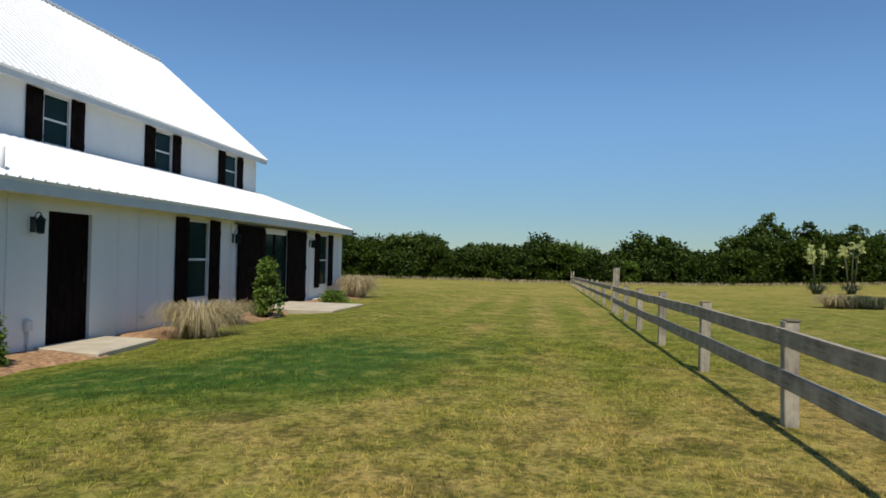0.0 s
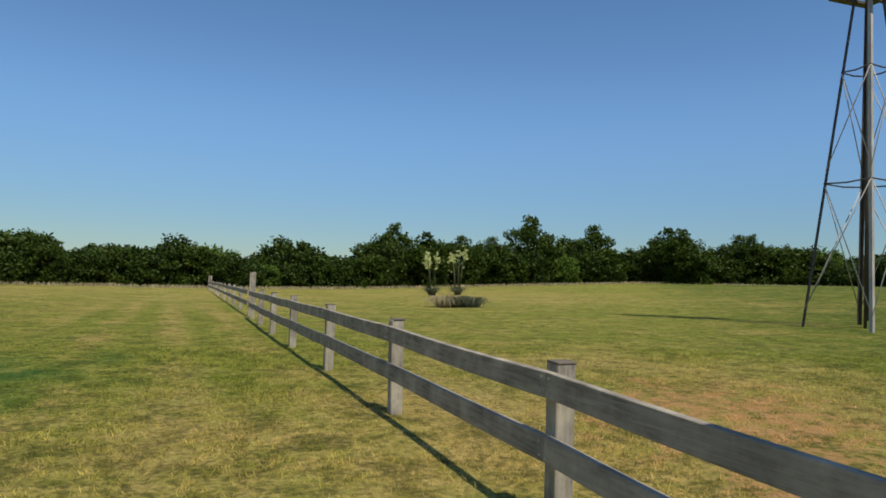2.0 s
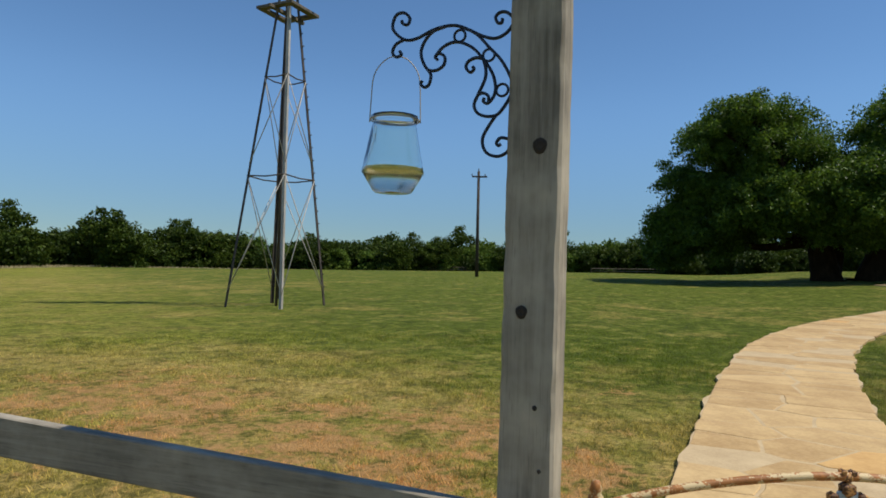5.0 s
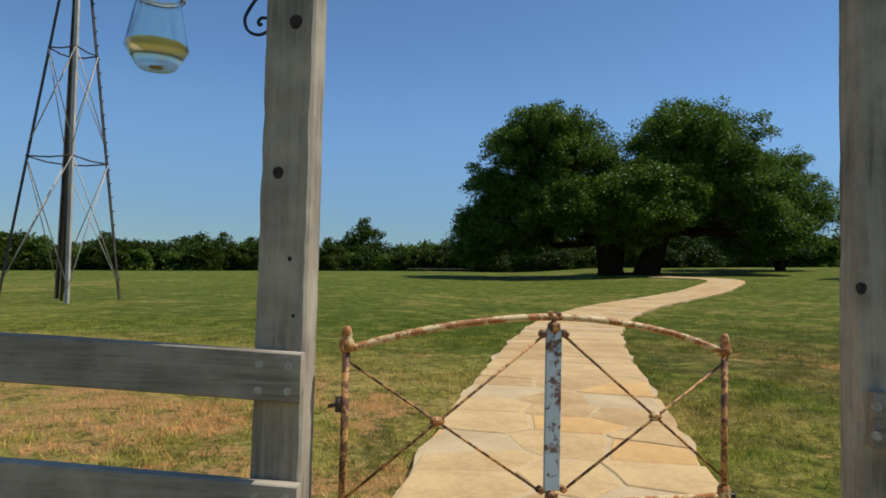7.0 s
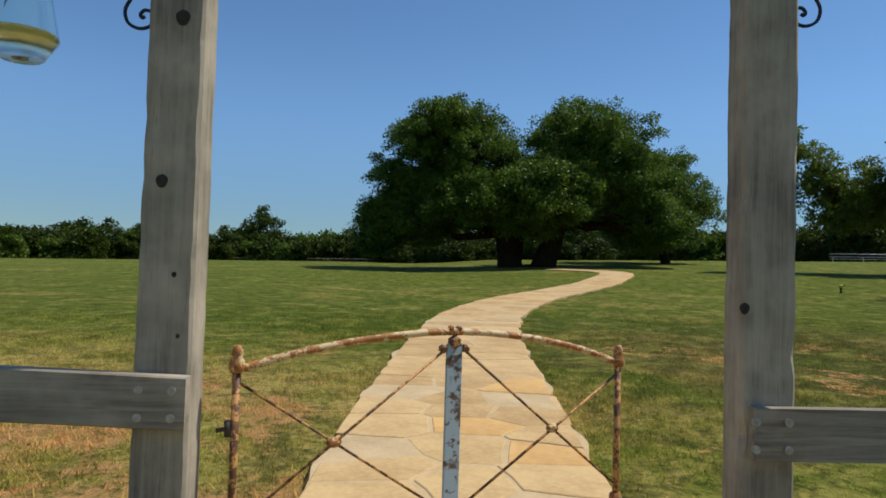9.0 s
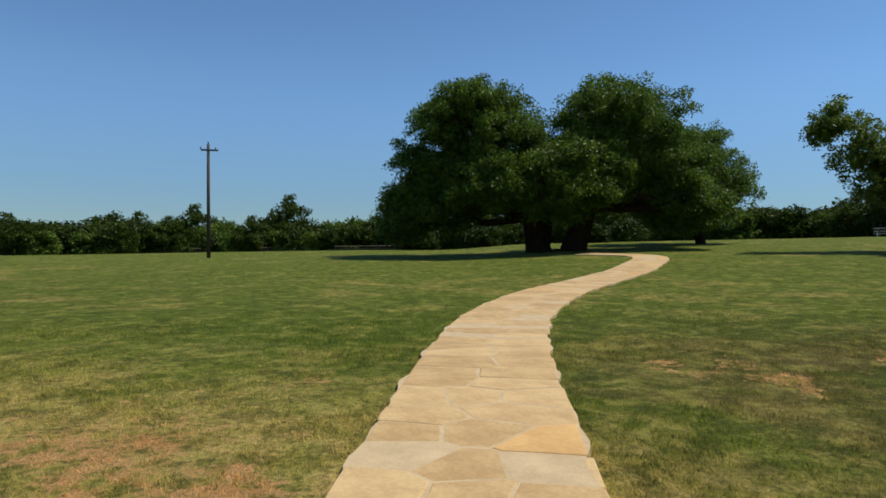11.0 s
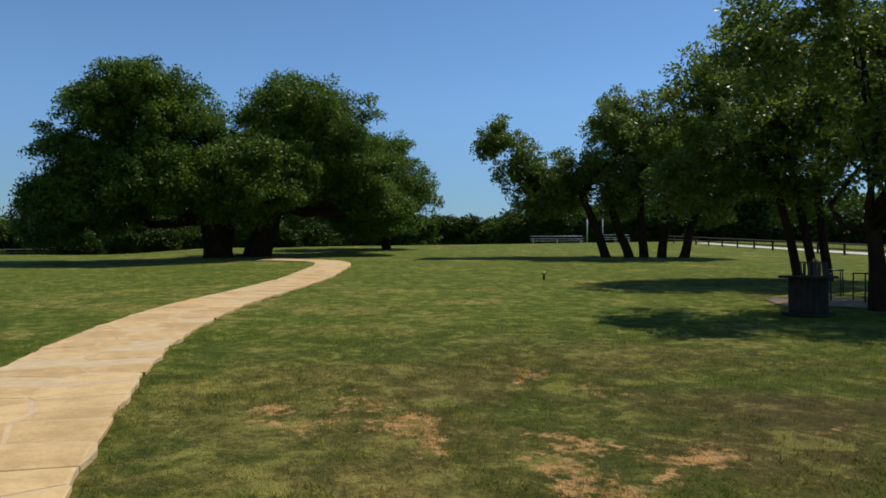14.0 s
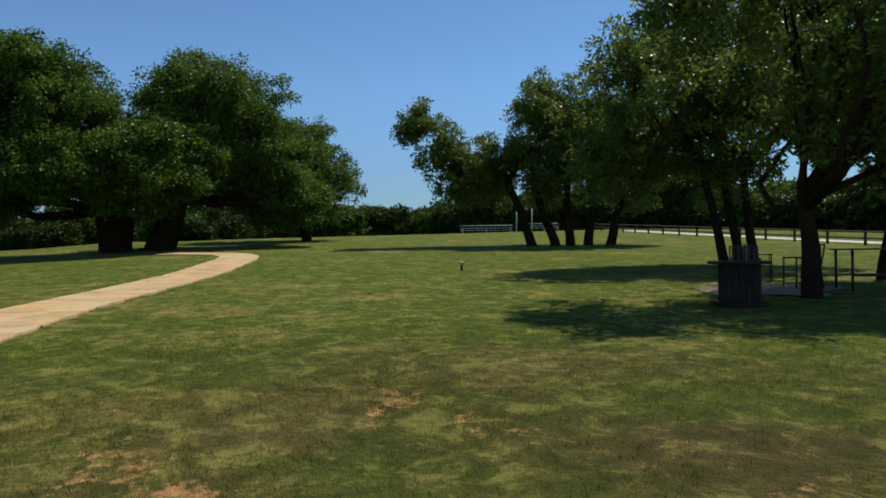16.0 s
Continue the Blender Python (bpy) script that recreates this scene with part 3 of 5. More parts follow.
# ---- timber fence ----
def timber(name, lo, hi, material, parent, bevel=0.006, lean=(0, 0)):
    bm = box(lo, hi, bevel)
    for v in bm.verts:
        v.co.x += lean[0] * v.co.z
        v.co.y += lean[1] * v.co.z
    return part(name, bm, material, parent)


def bolt_heads(parent, spots, r=0.009, out=0.006):
    for x, y, z in spots:
        m = Matrix.Translation((x, y, z)) @ Matrix.Rotation(radians(90), 4, 'Y')
        bm = bmesh.new()
        bmesh.ops.create_cone(bm, cap_ends=True, segments=8, radius1=r, radius2=r * 0.7, depth=out, matrix=m)
        part("bolt", bm, M_BOLT, parent)


def make_fence_post(x, y, top, wide=0.105, rng=random):
    g = gz(x, y)
    th = thing("fence_post", (x, y, g), rng.uniform(-2, 2), "square weathered grey timber fence post", "fence post", "posts of the paddock fence")
    h = top - g
    timber("shaft", (-wide / 2, -wide / 2, -0.2), (wide / 2, wide / 2, h - 0.012), M_POST, th, 0.006, (rng.uniform(-0.012, 0.012), rng.uniform(-0.012, 0.012)))
    bm = box((-wide / 2 - 0.001, -wide / 2 - 0.001, h - 0.014), (wide / 2 + 0.001, wide / 2 + 0.001, h), 0.004)
    part("end_grain", bm, M_PLANK, th, "paler sawn end grain")
    return th


def make_rail(a, b, height=0.128, thick=0.038, sag=0.0):
    """A rail from a to b, both (x, y, centre z), on the west faces of the posts."""
    a, b = Vector(a), Vector(b)
    d = b - a
    th = thing("fence_rail", a, 0, "weathered grey fence rail board", "fence rail", "rails of the paddock fence")
    bm = bmesh.new()
    n = 8
    L = math.hypot(d.x, d.y)
    bow = random.uniform(-0.012, 0.012)
    rings = []
    for i in range(n + 1):
        k = i / n
        z = d.z * k - sag * math.sin(math.pi * k) + bow * math.sin(2 * math.pi * k) * 0.4
        c = Vector((bow * math.sin(math.pi * k), L * k, z))
        t, h = thick / 2, height / 2
        rings.append([bm.verts.new(c + Vector(q)) for q in ((-t, 0, -h + .004), (-t + .004, 0, -h), (t, 0, -h), (t, 0, h), (-t + .004, 0, h), (-t, 0, h - .004))])
    for p, q in zip(rings, rings[1:]):
        for j in range(6):
            bm.faces.new((p[j], p[(j + 1) % 6], q[(j + 1) % 6], q[j]))
    bm.faces.new(rings[0][::-1])
    bm.faces.new(rings[-1])
    bmesh.ops.recalc_face_normals(bm, faces=bm.faces)
    th.matrix_basis = Matrix.Translation(a) @ Matrix.Rotation(math.atan2(-d.x, d.y), 4, 'Z')
    part("board", bm, M_RAIL, th)
    bolt_heads(th, [(-thick / 2 - 0.002 + (bow * 0.1), yy, zz + d.z * (yy / L)) for yy in (0.03, L - 0.03) for zz in (-0.035, 0.035)], 0.007)
    return th


FENCE_N = [(2.0, 2.87), (2.0, 5.45), (2.0, 8.06), (2.02, 10.75), (2.08, 13.4), (2.16, 16.0), (2.24, 18.5)]
FENCE_FAR = [(2.34, 19.9), (2.4, 23.5), (2.5, 27.2), (2.6, 31), (2.7, 35), (2.8, 39), (2.9, 43), (3.0, 47), (3.05, 51), (3.1, 55), (3.15, 59)]
GATE_FACE = 2.07
GATE_L, GATE_R = 0.421, -1.083


def make_fence():
    rng = random.Random(3)
    tall = (2.24, 18.5), (2.34, 19.9), (3.1, 55), (3.15, 59)
    for x, y in FENCE_N + FENCE_FAR:
        make_fence_post(x, y, gz(x, y) + (0.80 if (x, y) not in tall else 1.25) + rng.uniform(-0.01, 0.02), rng=rng)
    line = [(GATE_FACE + 0.053, GATE_L)] + FENCE_N
    for (x0, y0), (x1, y1) in list(zip(line, line[1:])) + list(zip(FENCE_FAR, FENCE_FAR[1:])):
        first = (y0 == GATE_L)
        for k, zc in enumerate((0.683, 0.372)):
            za = 0.672 if first and k == 0 else 0.335 if first else gz(x0, y0) + zc
            make_rail((x0 - 0.075, y0 - (0.074 if first else 0), za), (x1 - 0.075, y1 - 0.003, gz(x1, y1) + zc), sag=rng.uniform(0, 0.012))
    south = [(2.13, GATE_R), (2.13, -3.7), (2.1, -6.3), (2.05, -8.9), (2.0, -11.5)]
    for x, y in south[1:]:
        make_fence_post(x, y, gz(x, y) + 0.8, rng=rng)
    for (x0, y0), (x1, y1) in zip(south, south[1:]):
        first = (y0 == GATE_R)
        for k, zc in enumerate((0.60, 0.25)):
            za = 0.632 if first and k == 0 else 0.27 if first else gz(x0, y0) + zc
            make_rail((x0 - 0.078, y0 + (0.05 if first else 0), za), (x1 - 0.075, y1 + 0.003, gz(x1, y1) + zc), sag=0.008)


make_fence()


# ---- gate posts, brackets and jars ----
def knot(parent, x, y, z, r):
    """A dark knot: a slightly sunken dished disc with a ring."""
    verts = [(x - 0.0015, y, z)]
    rim = 12
    for q, dx in ((0.55, -0.003), (1.0, 0.0005)):
        verts += [(x + dx, y + r * q * math.cos(a) * (1 + 0.1 * math.sin(3 * a)), z + r * q * 1.15 * math.sin(a)) for a in (2 * math.pi * k / rim for k in range(rim))]
    faces = [(0, 1 + k, 1 + (k + 1) % rim) for k in range(rim)] + [(1 + k, 1 + rim + k, 1 + rim + (k + 1) % rim, 1 + (k + 1) % rim) for k in range(rim)]
    return mesh_ob("knot", verts, faces, M_KNOT, parent, "dark knot in the timber")


def make_gate_post(y, knots, name_label, rails, height=2.75):
    g = gz(GATE_FACE, y)
    th = thing("gate_post", (GATE_FACE + 0.053, y, g), 0, name_label, "gate post", "posts beside the gate")
    bm = bmesh.new()
    n, w = 60, 0.07
    rng = np.random.default_rng(int(abs(y) * 100))
    rings = []
    for i in range(n + 1):
        z = -0.25 + (height + 0.25) * i / n
        c = 0.007
        ring = []
        for sx, sy in ((-1, -1), (1, -1), (1, 1), (-1, 1)):
            chip = abs(rng.normal()) * 0.0016 + (0.005 if rng.random() < 0.04 else 0)
            ax, ay = sx * (0.053 - chip * 0.4), sy * (w - chip * 0.4)
            k = c + chip
            if sx * sy > 0:
                ring += [(ax, ay - sy * k), (ax - sx * k, ay)]
            else:
                ring += [(ax - sx * k, ay), (ax, ay - sy * k)]
        rings.append([bm.verts.new((p[0], p[1], z)) for p in ring])
    for p, q in zip(rings, rings[1:]):
        for j in range(8):
            bm.faces.new((p[j], p[(j + 1) % 8], q[(j + 1) % 8], q[j]))
    bm.faces.new(rings[-1])
    bmesh.ops.recalc_face_normals(bm, faces=bm.faces)
    part("shaft", bm, M_POST, th)
    for ky, kz, r in knots:
        knot(th, -0.0545, ky - y, kz - g, r)
    for rz, ys in rails:
        for by in ys:
            for dz in (-0.033, 0.033):
                bolt_heads(th, [(-0.096, by - y, rz + dz - g)], 0.011, 0.012)
    return th


def make_bracket(y_face, way, top):
    """Scrolled wrought-iron bracket on the outer side of a gate post; way +1 goes north."""
    th = thing("hanging_bracket", (GATE_FACE + 0.055, y_face, top), 0, "scrolled dark wrought-iron hanging bracket on the gate post", "bracket", "brackets on the gate posts")

    def bar(pts, r=0.0046, name="scroll"):
        line = curve_line([(0, way * p[0], p[1]) for p in pts], 5)
        tube(name, line, r, M_IRON, th, 6)
    # upper arch with a curl at the tip, running into the post
    bar([(0.331, 0.0), (0.329, -0.009), (0.313, -0.014), (0.307, 0.004), (0.326, 0.021), (0.351, 0.015), (0.358, -0.022), (0.322, -0.055), (0.283, -0.056), (0.237, -0.038), (0.196, -0.031), (0.162, -0.034), (0.125, -0.051), (0.089, -0.070), (0.054, -0.079), (0.024, -0.067), (0.002, -0.040)])
    bar([(0.037, -0.028), (0.039, -0.039), (0.050, -0.038), (0.056, -0.022), (0.043, -0.011), (0.024, -0.014), (0.002, -0.035)])
    bar([(0.322, -0.055), (0.348, -0.067), (0.357, -0.088), (0.345, -0.102), (0.329, -0.097), (0.335, -0.086)])
    # drooping leaf and its tail
    bar([(0.196, -0.031), (0.237, -0.043), (0.263, -0.074), (0.268, -0.106), (0.249, -0.144), (0.222, -0.150), (0.200, -0.137), (0.198, -0.115), (0.216, -0.104), (0.226, -0.113), (0.218, -0.122)])
    bar([(0.249, -0.144), (0.237, -0.162), (0.242, -0.187), (0.255, -0.194), (0.267, -0.184), (0.262, -0.175)])
    # outer and inner bows
    bar([(0.162, -0.034), (0.111, -0.060), (0.068, -0.105), (0.039, -0.136), (0.018, -0.170), (0.002, -0.205)])
    bar([(0.226, -0.113), (0.209, -0.092), (0.183, -0.079), (0.153, -0.080), (0.117, -0.099), (0.088, -0.130), (0.062, -0.168), (0.051, -0.204), (0.054, -0.231), (0.070, -0.250), (0.083, -0.245), (0.081, -0.235)])
    bar([(0.088, -0.130), (0.109, -0.126), (0.130, -0.135), (0.135, -0.151), (0.122, -0.164), (0.112, -0.155), (0.117, -0.149)])
    # belly and foot
    bar([(0.088, -0.130), (0.079, -0.159), (0.081, -0.187), (0.099, -0.226), (0.109, -0.253), (0.098, -0.275), (0.073, -0.285), (0.046, -0.283), (0.029, -0.267), (0.016, -0.248), (0.002, -0.220)])
    bar([(0.099, -0.226), (0.085, -0.222), (0.070, -0.231), (0.069, -0.245)])
    bar([(0.046, -0.283), (0.065, -0.309), (0.082, -0.342), (0.078, -0.370), (0.063, -0.386), (0.039, -0.392), (0.017, -0.384), (0.002, -0.365)])
    bar([(0.002, -0.352), (0.017, -0.346), (0.033, -0.344), (0.043, -0.355), (0.039, -0.364), (0.031, -0.360)])
    for cy, cz in ((0.156, -0.062), (0.072, -0.122), (0.032, -0.218)):
        bar([(cy + 0.016 * math.cos(a), cz + 0.016 * math.sin(a)) for a in (2 * math.pi * k / 14 for k in range(15))], 0.0036, "ring")
    tube("back_bar", [(0, way * 0.004, 0.02), (0, way * 0.004, -0.41)], 0.006, M_IRON, th, 6)
    return th


def make_jar(y, z_bottom, hook_z):
    th = thing("hanging_jar", (GATE_FACE + 0.055, y, z_bottom), 20, "clear glass jar with yellowish water on a wire handle", "jar", "jars hung by the gate")
    s = 1.25
    outer = [(0.0, 0.0), (0.040, 0.0), (0.044, 0.003), (0.070, 0.045), (0.068, 0.056), (0.050, 0.150), (0.047, 0.158), (0.053, 0.164), (0.053, 0.170)]
    inner = [(0.050, 0.170), (0.0445, 0.158), (0.047, 0.150), (0.065, 0.056), (0.067, 0.046), (0.041, 0.006), (0.0, 0.006)]
    lathe("glass_body", [(r * s, h * s) for r, h in outer + inner], M_GLASS, th, 14)
    lathe("water", [(r * s, h * s) for r, h in [(0.0, 0.0040), (0.0415, 0.0040), (0.0684, 0.0455), (0.0670, 0.053), (0.0, 0.053)]], M_WATER, th, 14, "stale yellowish water")
    lathe("sediment", [(r * s, h * s) for r, h in [(0.0, 0.0075), (0.016, 0.0075), (0.010, 0.010), (0.0, 0.011)]], M_SILT, th, 10, "brownish sediment")
    lathe("collar_wire", [(r * s, h * s) for r, h in [(0.0545, 0.160), (0.0565, 0.162), (0.0545, 0.164), (0.0525, 0.162), (0.0545, 0.160)]], M_STEEL, th, 20)
    top = hook_z - z_bottom
    arc = [(0, -0.071, 0.196), (0, -0.069, 0.25), (0, -0.063, top - 0.055), (0, -0.034, top - 0.012), (0, 0, top), (0, 0.034, top - 0.012), (0, 0.063, top - 0.055), (0, 0.069, 0.25), (0, 0.071, 0.196)]
    tube("wire_handle", curve_line(arc, 4), 0.0017, M_STEEL, th, 5, "thin wire handle")
    return th


make_gate_post(GATE_L, [(0.405, 1.62, 0.018), (0.440, 1.21, 0.015), (0.40, 0.98, 0.006), (0.385, 0.83, 0.005)], "tall weathered grey timber gate post with dark knots", [(0.672, (0.377, 0.455)), (0.335, (0.377, 0.455))])
make_gate_post(GATE_R, [(-1.019, 0.937, 0.013)], "tall weathered grey timber gate post", [(0.632, (-1.03, -1.11)), (0.27, (-1.03, -1.11))])
make_bracket(GATE_L + 0.071, 1, 2.0)
make_bracket(GATE_R - 0.071, -1, 2.073)
make_jar(GATE_L + 0.071 + 0.342, 1.517, 1.900)
make_jar(GATE_R - 0.071 - 0.372, 1.590, 1.973)


# ---- rusty iron gate, standing a little ajar ----
def make_gate():
    th = thing("garden_gate", (2.17, 0.265, 0), 0, "low arched rusty iron garden gate standing ajar", "gate")
    th.matrix_basis = Matrix.Translation((2.17, 0.265, 0)) @ Matrix.Rotation(math.atan2(-1.13, 0.46), 4, 'Z')
    W = 1.22

    def p(u, z):
        return (u, 0, z)
    for u, top, nm in ((0.0, 0.752, "hinge_stile"), (W, 0.733, "latch_stile")):
        st = tube(nm, [p(u, 0.12), p(u, top)], 0.0108, M_RUST_DARK, th, 10)
        lathe("finial", [(0.0, 0.0), (0.017, 0.0), (0.022, 0.012), (0.019, 0.030), (0.013, 0.040), (0.016, 0.046), (0.012, 0.062), (0.009, 0.070), (0.0, 0.071)], M_RUST, st, 10, at=(u, 0, top - 0.022))
        lathe("foot_collar", [(0.0, -0.02), (0.021, -0.02), (0.021, 0.014), (0.016, 0.022), (0.0, 0.022)], M_RUST, st, 8, at=(u, 0, 0.275), smooth_faces=False)
    arch = curve_line([p(0.0, 0.735), p(0.15, 0.775), p(0.32, 0.806), p(0.5, 0.826), p(0.62, 0.830), p(0.75, 0.824), p(0.92, 0.803), p(1.08, 0.768), p(W, 0.722)], 6)
    tube("arched_top_rail", arch, 0.011, M_RUST, th, 10)
    tube("bottom_rail", [p(0, 0.282), p(W, 0.268)], 0.0085, M_RUST, th, 8)
    bar = part("centre_bar", box((0.594, -0.005, 0.315), (0.646, 0.005, 0.795), 0.003), M_BLUE, th, "flat centre bar with flaking blue paint")
    for z0, flip in ((0.80, 1), (0.30, -1)):
        for dy in (-0.012, 0.004):
            bm = bmesh.new()
            for du, dz, r in ((-0.036, -0.02, 0.013), (0.036, -0.02, 0.013), (0, 0, 0.020), (0, 0.028, 0.012), (-0.012, 0.042, 0.008), (0.013, 0.040, 0.008)):
                bmesh.ops.create_icosphere(bm, subdivisions=1, radius=r, matrix=Matrix.Translation((0.62 + du, dy + 0.004, z0 + flip * dz)) @ Matrix.Diagonal((1, 0.55, 1, 1)))
            part("rosette", bm, M_RUST_DARK, bar, "rusted cast rosette")
    for a, b in (((0.01, 0.70), (0.585, 0.315)), ((0.585, 0.775), (0.01, 0.335)), ((0.655, 0.775), (W - 0.01, 0.330)), ((W - 0.01, 0.685), (0.655, 0.315))):
        A, B = Vector(p(*a)), Vector(p(*b))
        off = Vector((0, 0.004 if a[1] > b[1] and a[0] < b[0] else -0.004, 0))
        tube("brace_rod", [A + off, B + off], 0.0043, M_RUST_DARK, th, 6)
    for u, z in ((0.264, 0.530), (0.968, 0.524)):
        bm = bmesh.new()
        bmesh.ops.create_icosphere(bm, subdivisions=2, radius=0.019, matrix=Matrix.Translation(p(u, z)) @ Matrix.Diagonal((1.2, 0.7, 0.8, 1)))
        part("brace_boss", bm, M_RUST, th)
    part("latch_plate", box((W - 0.01, -0.014, 0.225), (W + 0.035, 0.018, 0.275), 0.003), M_BLACK, th, "dark latch plate")
    hg = tube("hinge_pin", [(-0.045, 0.01, 0.58), (-0.01, 0.006, 0.585)], 0.006, M_STEEL_DARK, th, 6)
    tube("hinge_eye", [(-0.014, 0.004, 0.565), (-0.014, 0.004, 0.605)], 0.012, M_STEEL_DARK, hg, 8)
    part("pivot_leg", box((-0.055, -0.02, 0.05), (-0.028, 0.02, 0.30), 0.003), M_STEEL_DARK, th, "dark strap beside the post")


make_gate()


def make_hanging_pan():
    """Shallow rusty pan hung high above the bracket."""
    th = thing("hanging_pan", (GATE_FACE + 0.05, GATE_L + 0.40, 2.19), 0, "shallow rusty brown tin pan fixed high on the gate post", "hanging pan")
    lathe("bowl", [(0.0, 0.0), (0.08, 0.004), (0.16, 0.03), (0.21, 0.07), (0.212, 0.075), (0.205, 0.072), (0.155, 0.035), (0.08, 0.01), (0.0, 0.006)], M_BROWN, th, 20)
    tube("arm", [(0, 0.0, 0.006), (0, -0.15, 0.03), (0, -0.295, 0.035)], 0.008, M_IRON, th, 6)


make_hanging_pan()


# ---- farmhouse ----
HX, HY0, HY1, HG = -7.0, 3.0, 24.0, -0.22


def make_house():
    th = thing("farmhouse", (0, 0, 0), 0, "white two-storey farmhouse with white metal roofs and dark shutters", "house")
    far = -22.4
    UX, UFX = -10.4, -19.0

    def wall(name, lo, hi, label=""):
        return part(name, box(lo, hi), M_WALL, th, label)
    # east wall with real openings: door, window, wide doorway, window
    openings = [(9.0, 9.97, -0.2, 1.82), (12.97, 13.86, 0.28, 1.92), (16.75, 18.5, -0.2, 1.78), (21.4, 22.3, 0.24, 1.90)]
    bm = bmesh.new()
    y = HY0
    for a, b, lo, hi in openings:
        add_box(bm, (HX - 0.16, y, -0.9), (HX, a, 2.06))
        add_box(bm, (HX - 0.16, a, -0.9), (HX, b, lo))
        add_box(bm, (HX - 0.16, a, hi), (HX, b, 2.06))
        y = b
    add_box(bm, (HX - 0.16, y, -0.9), (HX, HY1, 2.06))
    bmesh.ops.remove_doubles(bm, verts=bm.verts, dist=1e-4)
    part("wall", bm, M_WALL, th, "white painted board wall")
    # end walls and back
    for yy in (HY0, HY1 - 0.16):
        bm = bmesh.new()
        prof = [(HX - 0.16, -0.9), (HX - 0.16, 2.06), (UX, 3.30), (UX, 4.65), (-14.7, 8.45), (UFX, 4.65), (UFX, 3.30), (far, 2.06), (far, -0.9)]
        a = [bm.verts.new((x, yy, z)) for x, z in prof]
        b = [bm.verts.new((x, yy + 0.16, z)) for x, z in prof]
        bm.faces.new(a)
        bm.faces.new(b[::-1])
        for i in range(len(prof)):
            bm.faces.new((a[i], b[i], b[(i + 1) % len(prof)], a[(i + 1) % len(prof)]))
        bmesh.ops.recalc_face_normals(bm, faces=bm.faces)
        part("wall", bm, M_WALL, th)
    wall("wall", (far, HY0 + 0.16, -0.9), (far + 0.16, HY1 - 0.16, 2.06))
    # upper east wall with window openings
    ups = [(13.0, 13.85), (17.25, 18.12), (21.46, 22.35)]
    bm = bmesh.new()
    y = HY0 + 0.16
    for a, b in ups:
        add_box(bm, (UX - 0.16, y, 3.0), (UX, a, 4.80))
        add_box(bm, (UX - 0.16, a, 3.0), (UX, b, 3.50))
        add_box(bm, (UX - 0.16, a, 4.60), (UX, b, 4.80))
        y = b
    add_box(bm, (UX - 0.16, y, 3.0), (UX, HY1 - 0.16, 4.80))
    bmesh.ops.remove_doubles(bm, verts=bm.verts, dist=1e-4)
    part("wall", bm, M_WALL, th, "white painted upper wall")
    wall("wall", (UFX, HY0 + 0.16, 3.0), (UFX + 0.16, HY1 - 0.16, 4.80))
    # roofs
    def slope(name, e, r, y0, y1, thick=0.05):
        """A ribbed metal slope from the eave e (x, z) to the head r (x, z)."""
        bm = bmesh.new()
        d = Vector((r[0] - e[0], 0, r[1] - e[1]))
        nrm = Vector((-d.z, 0, d.x)).normalized()
        if nrm.z < 0:
            nrm = -nrm
        q = [Vector((e[0], y0, e[1])), Vector((e[0], y1, e[1])), Vector((r[0], y1, r[1])), Vector((r[0], y0, r[1]))]
        lowv = [bm.verts.new(v) for v in q]
        topv = [bm.verts.new(v + nrm * thick) for v in q]
        bm.faces.new(lowv)
        bm.faces.new(topv)
        for i in range(4):
            bm.faces.new((lowv[i], lowv[(i + 1) % 4], topv[(i + 1) % 4], topv[i]))
        bmesh.ops.recalc_face_normals(bm, faces=bm.faces)
        ro = part("roof", bm, M_ROOF, th, "white ribbed metal roof")
        items = []
        n = int((y1 - y0) / 0.23)
        for i in range(n + 1):
            yy = y0 + 0.02 + (y1 - y0 - 0.04) * i / n
            a, b = q[0] + nrm * thick, q[3] + nrm * thick
            w, h = 0.022, 0.024
            vs = []
            for c in (a, b):
                vs += [Vector((c.x, yy - w, c.z)), Vector((c.x, yy - w * .5, c.z)) + nrm * h, Vector((c.x, yy + w * .5, c.z)) + nrm * h, Vector((c.x, yy + w, c.z))]
            items.append((vs, [(0, 4, 5, 1), (1, 5, 6, 2), (2, 6, 7, 3), (0, 1, 2, 3), (7, 6, 5, 4)]))
        tagged(mesh_ob("roof_ribs", *join_data(items), M_ROOF, ro), kind="stuff")
    slope("roof", (HX + 0.30, 2.15), (UX, 3.46), HY0 - 0.3, HY1 + 0.28)
    slope("roof", (far - 0.30, 2.15), (UFX, 3.46), HY0 - 0.3, HY1 + 0.28)
    slope("roof", (UX + 0.28, 4.74), (-14.7, 8.62), HY0 - 0.3, HY1 + 0.3)
    slope("roof", (UFX - 0.28, 4.74), (-14.7, 8.62), HY0 - 0.3, HY1 + 0.3)
    part("ridge_cap", box((-14.85, HY0 - 0.3, 8.60), (-14.55, HY1 + 0.3, 8.69), 0.02), M_ROOF, th)
    # fascias and soffits
    part("fascia", box((HX + 0.26, HY0 - 0.3, 2.00), (HX + 0.30, HY1 + 0.28, 2.15), 0.004), M_FASCIA, th, "pale grey eave fascia")
    part("soffit", box((HX + 0.003, HY0 - 0.3, 2.01), (HX + 0.255, HY1 + 0.28, 2.035)), M_TRIM, th)
    part("fascia", box((UX + 0.24, HY0 - 0.3, 4.60), (UX + 0.28, HY1 + 0.3, 4.75), 0.004), M_FASCIA, th, "pale grey eave fascia")
    part("soffit", box((UX + 0.003, HY0 - 0.3, 4.68), (UX + 0.235, HY1 + 0.3, 4.70)), M_TRIM, th)
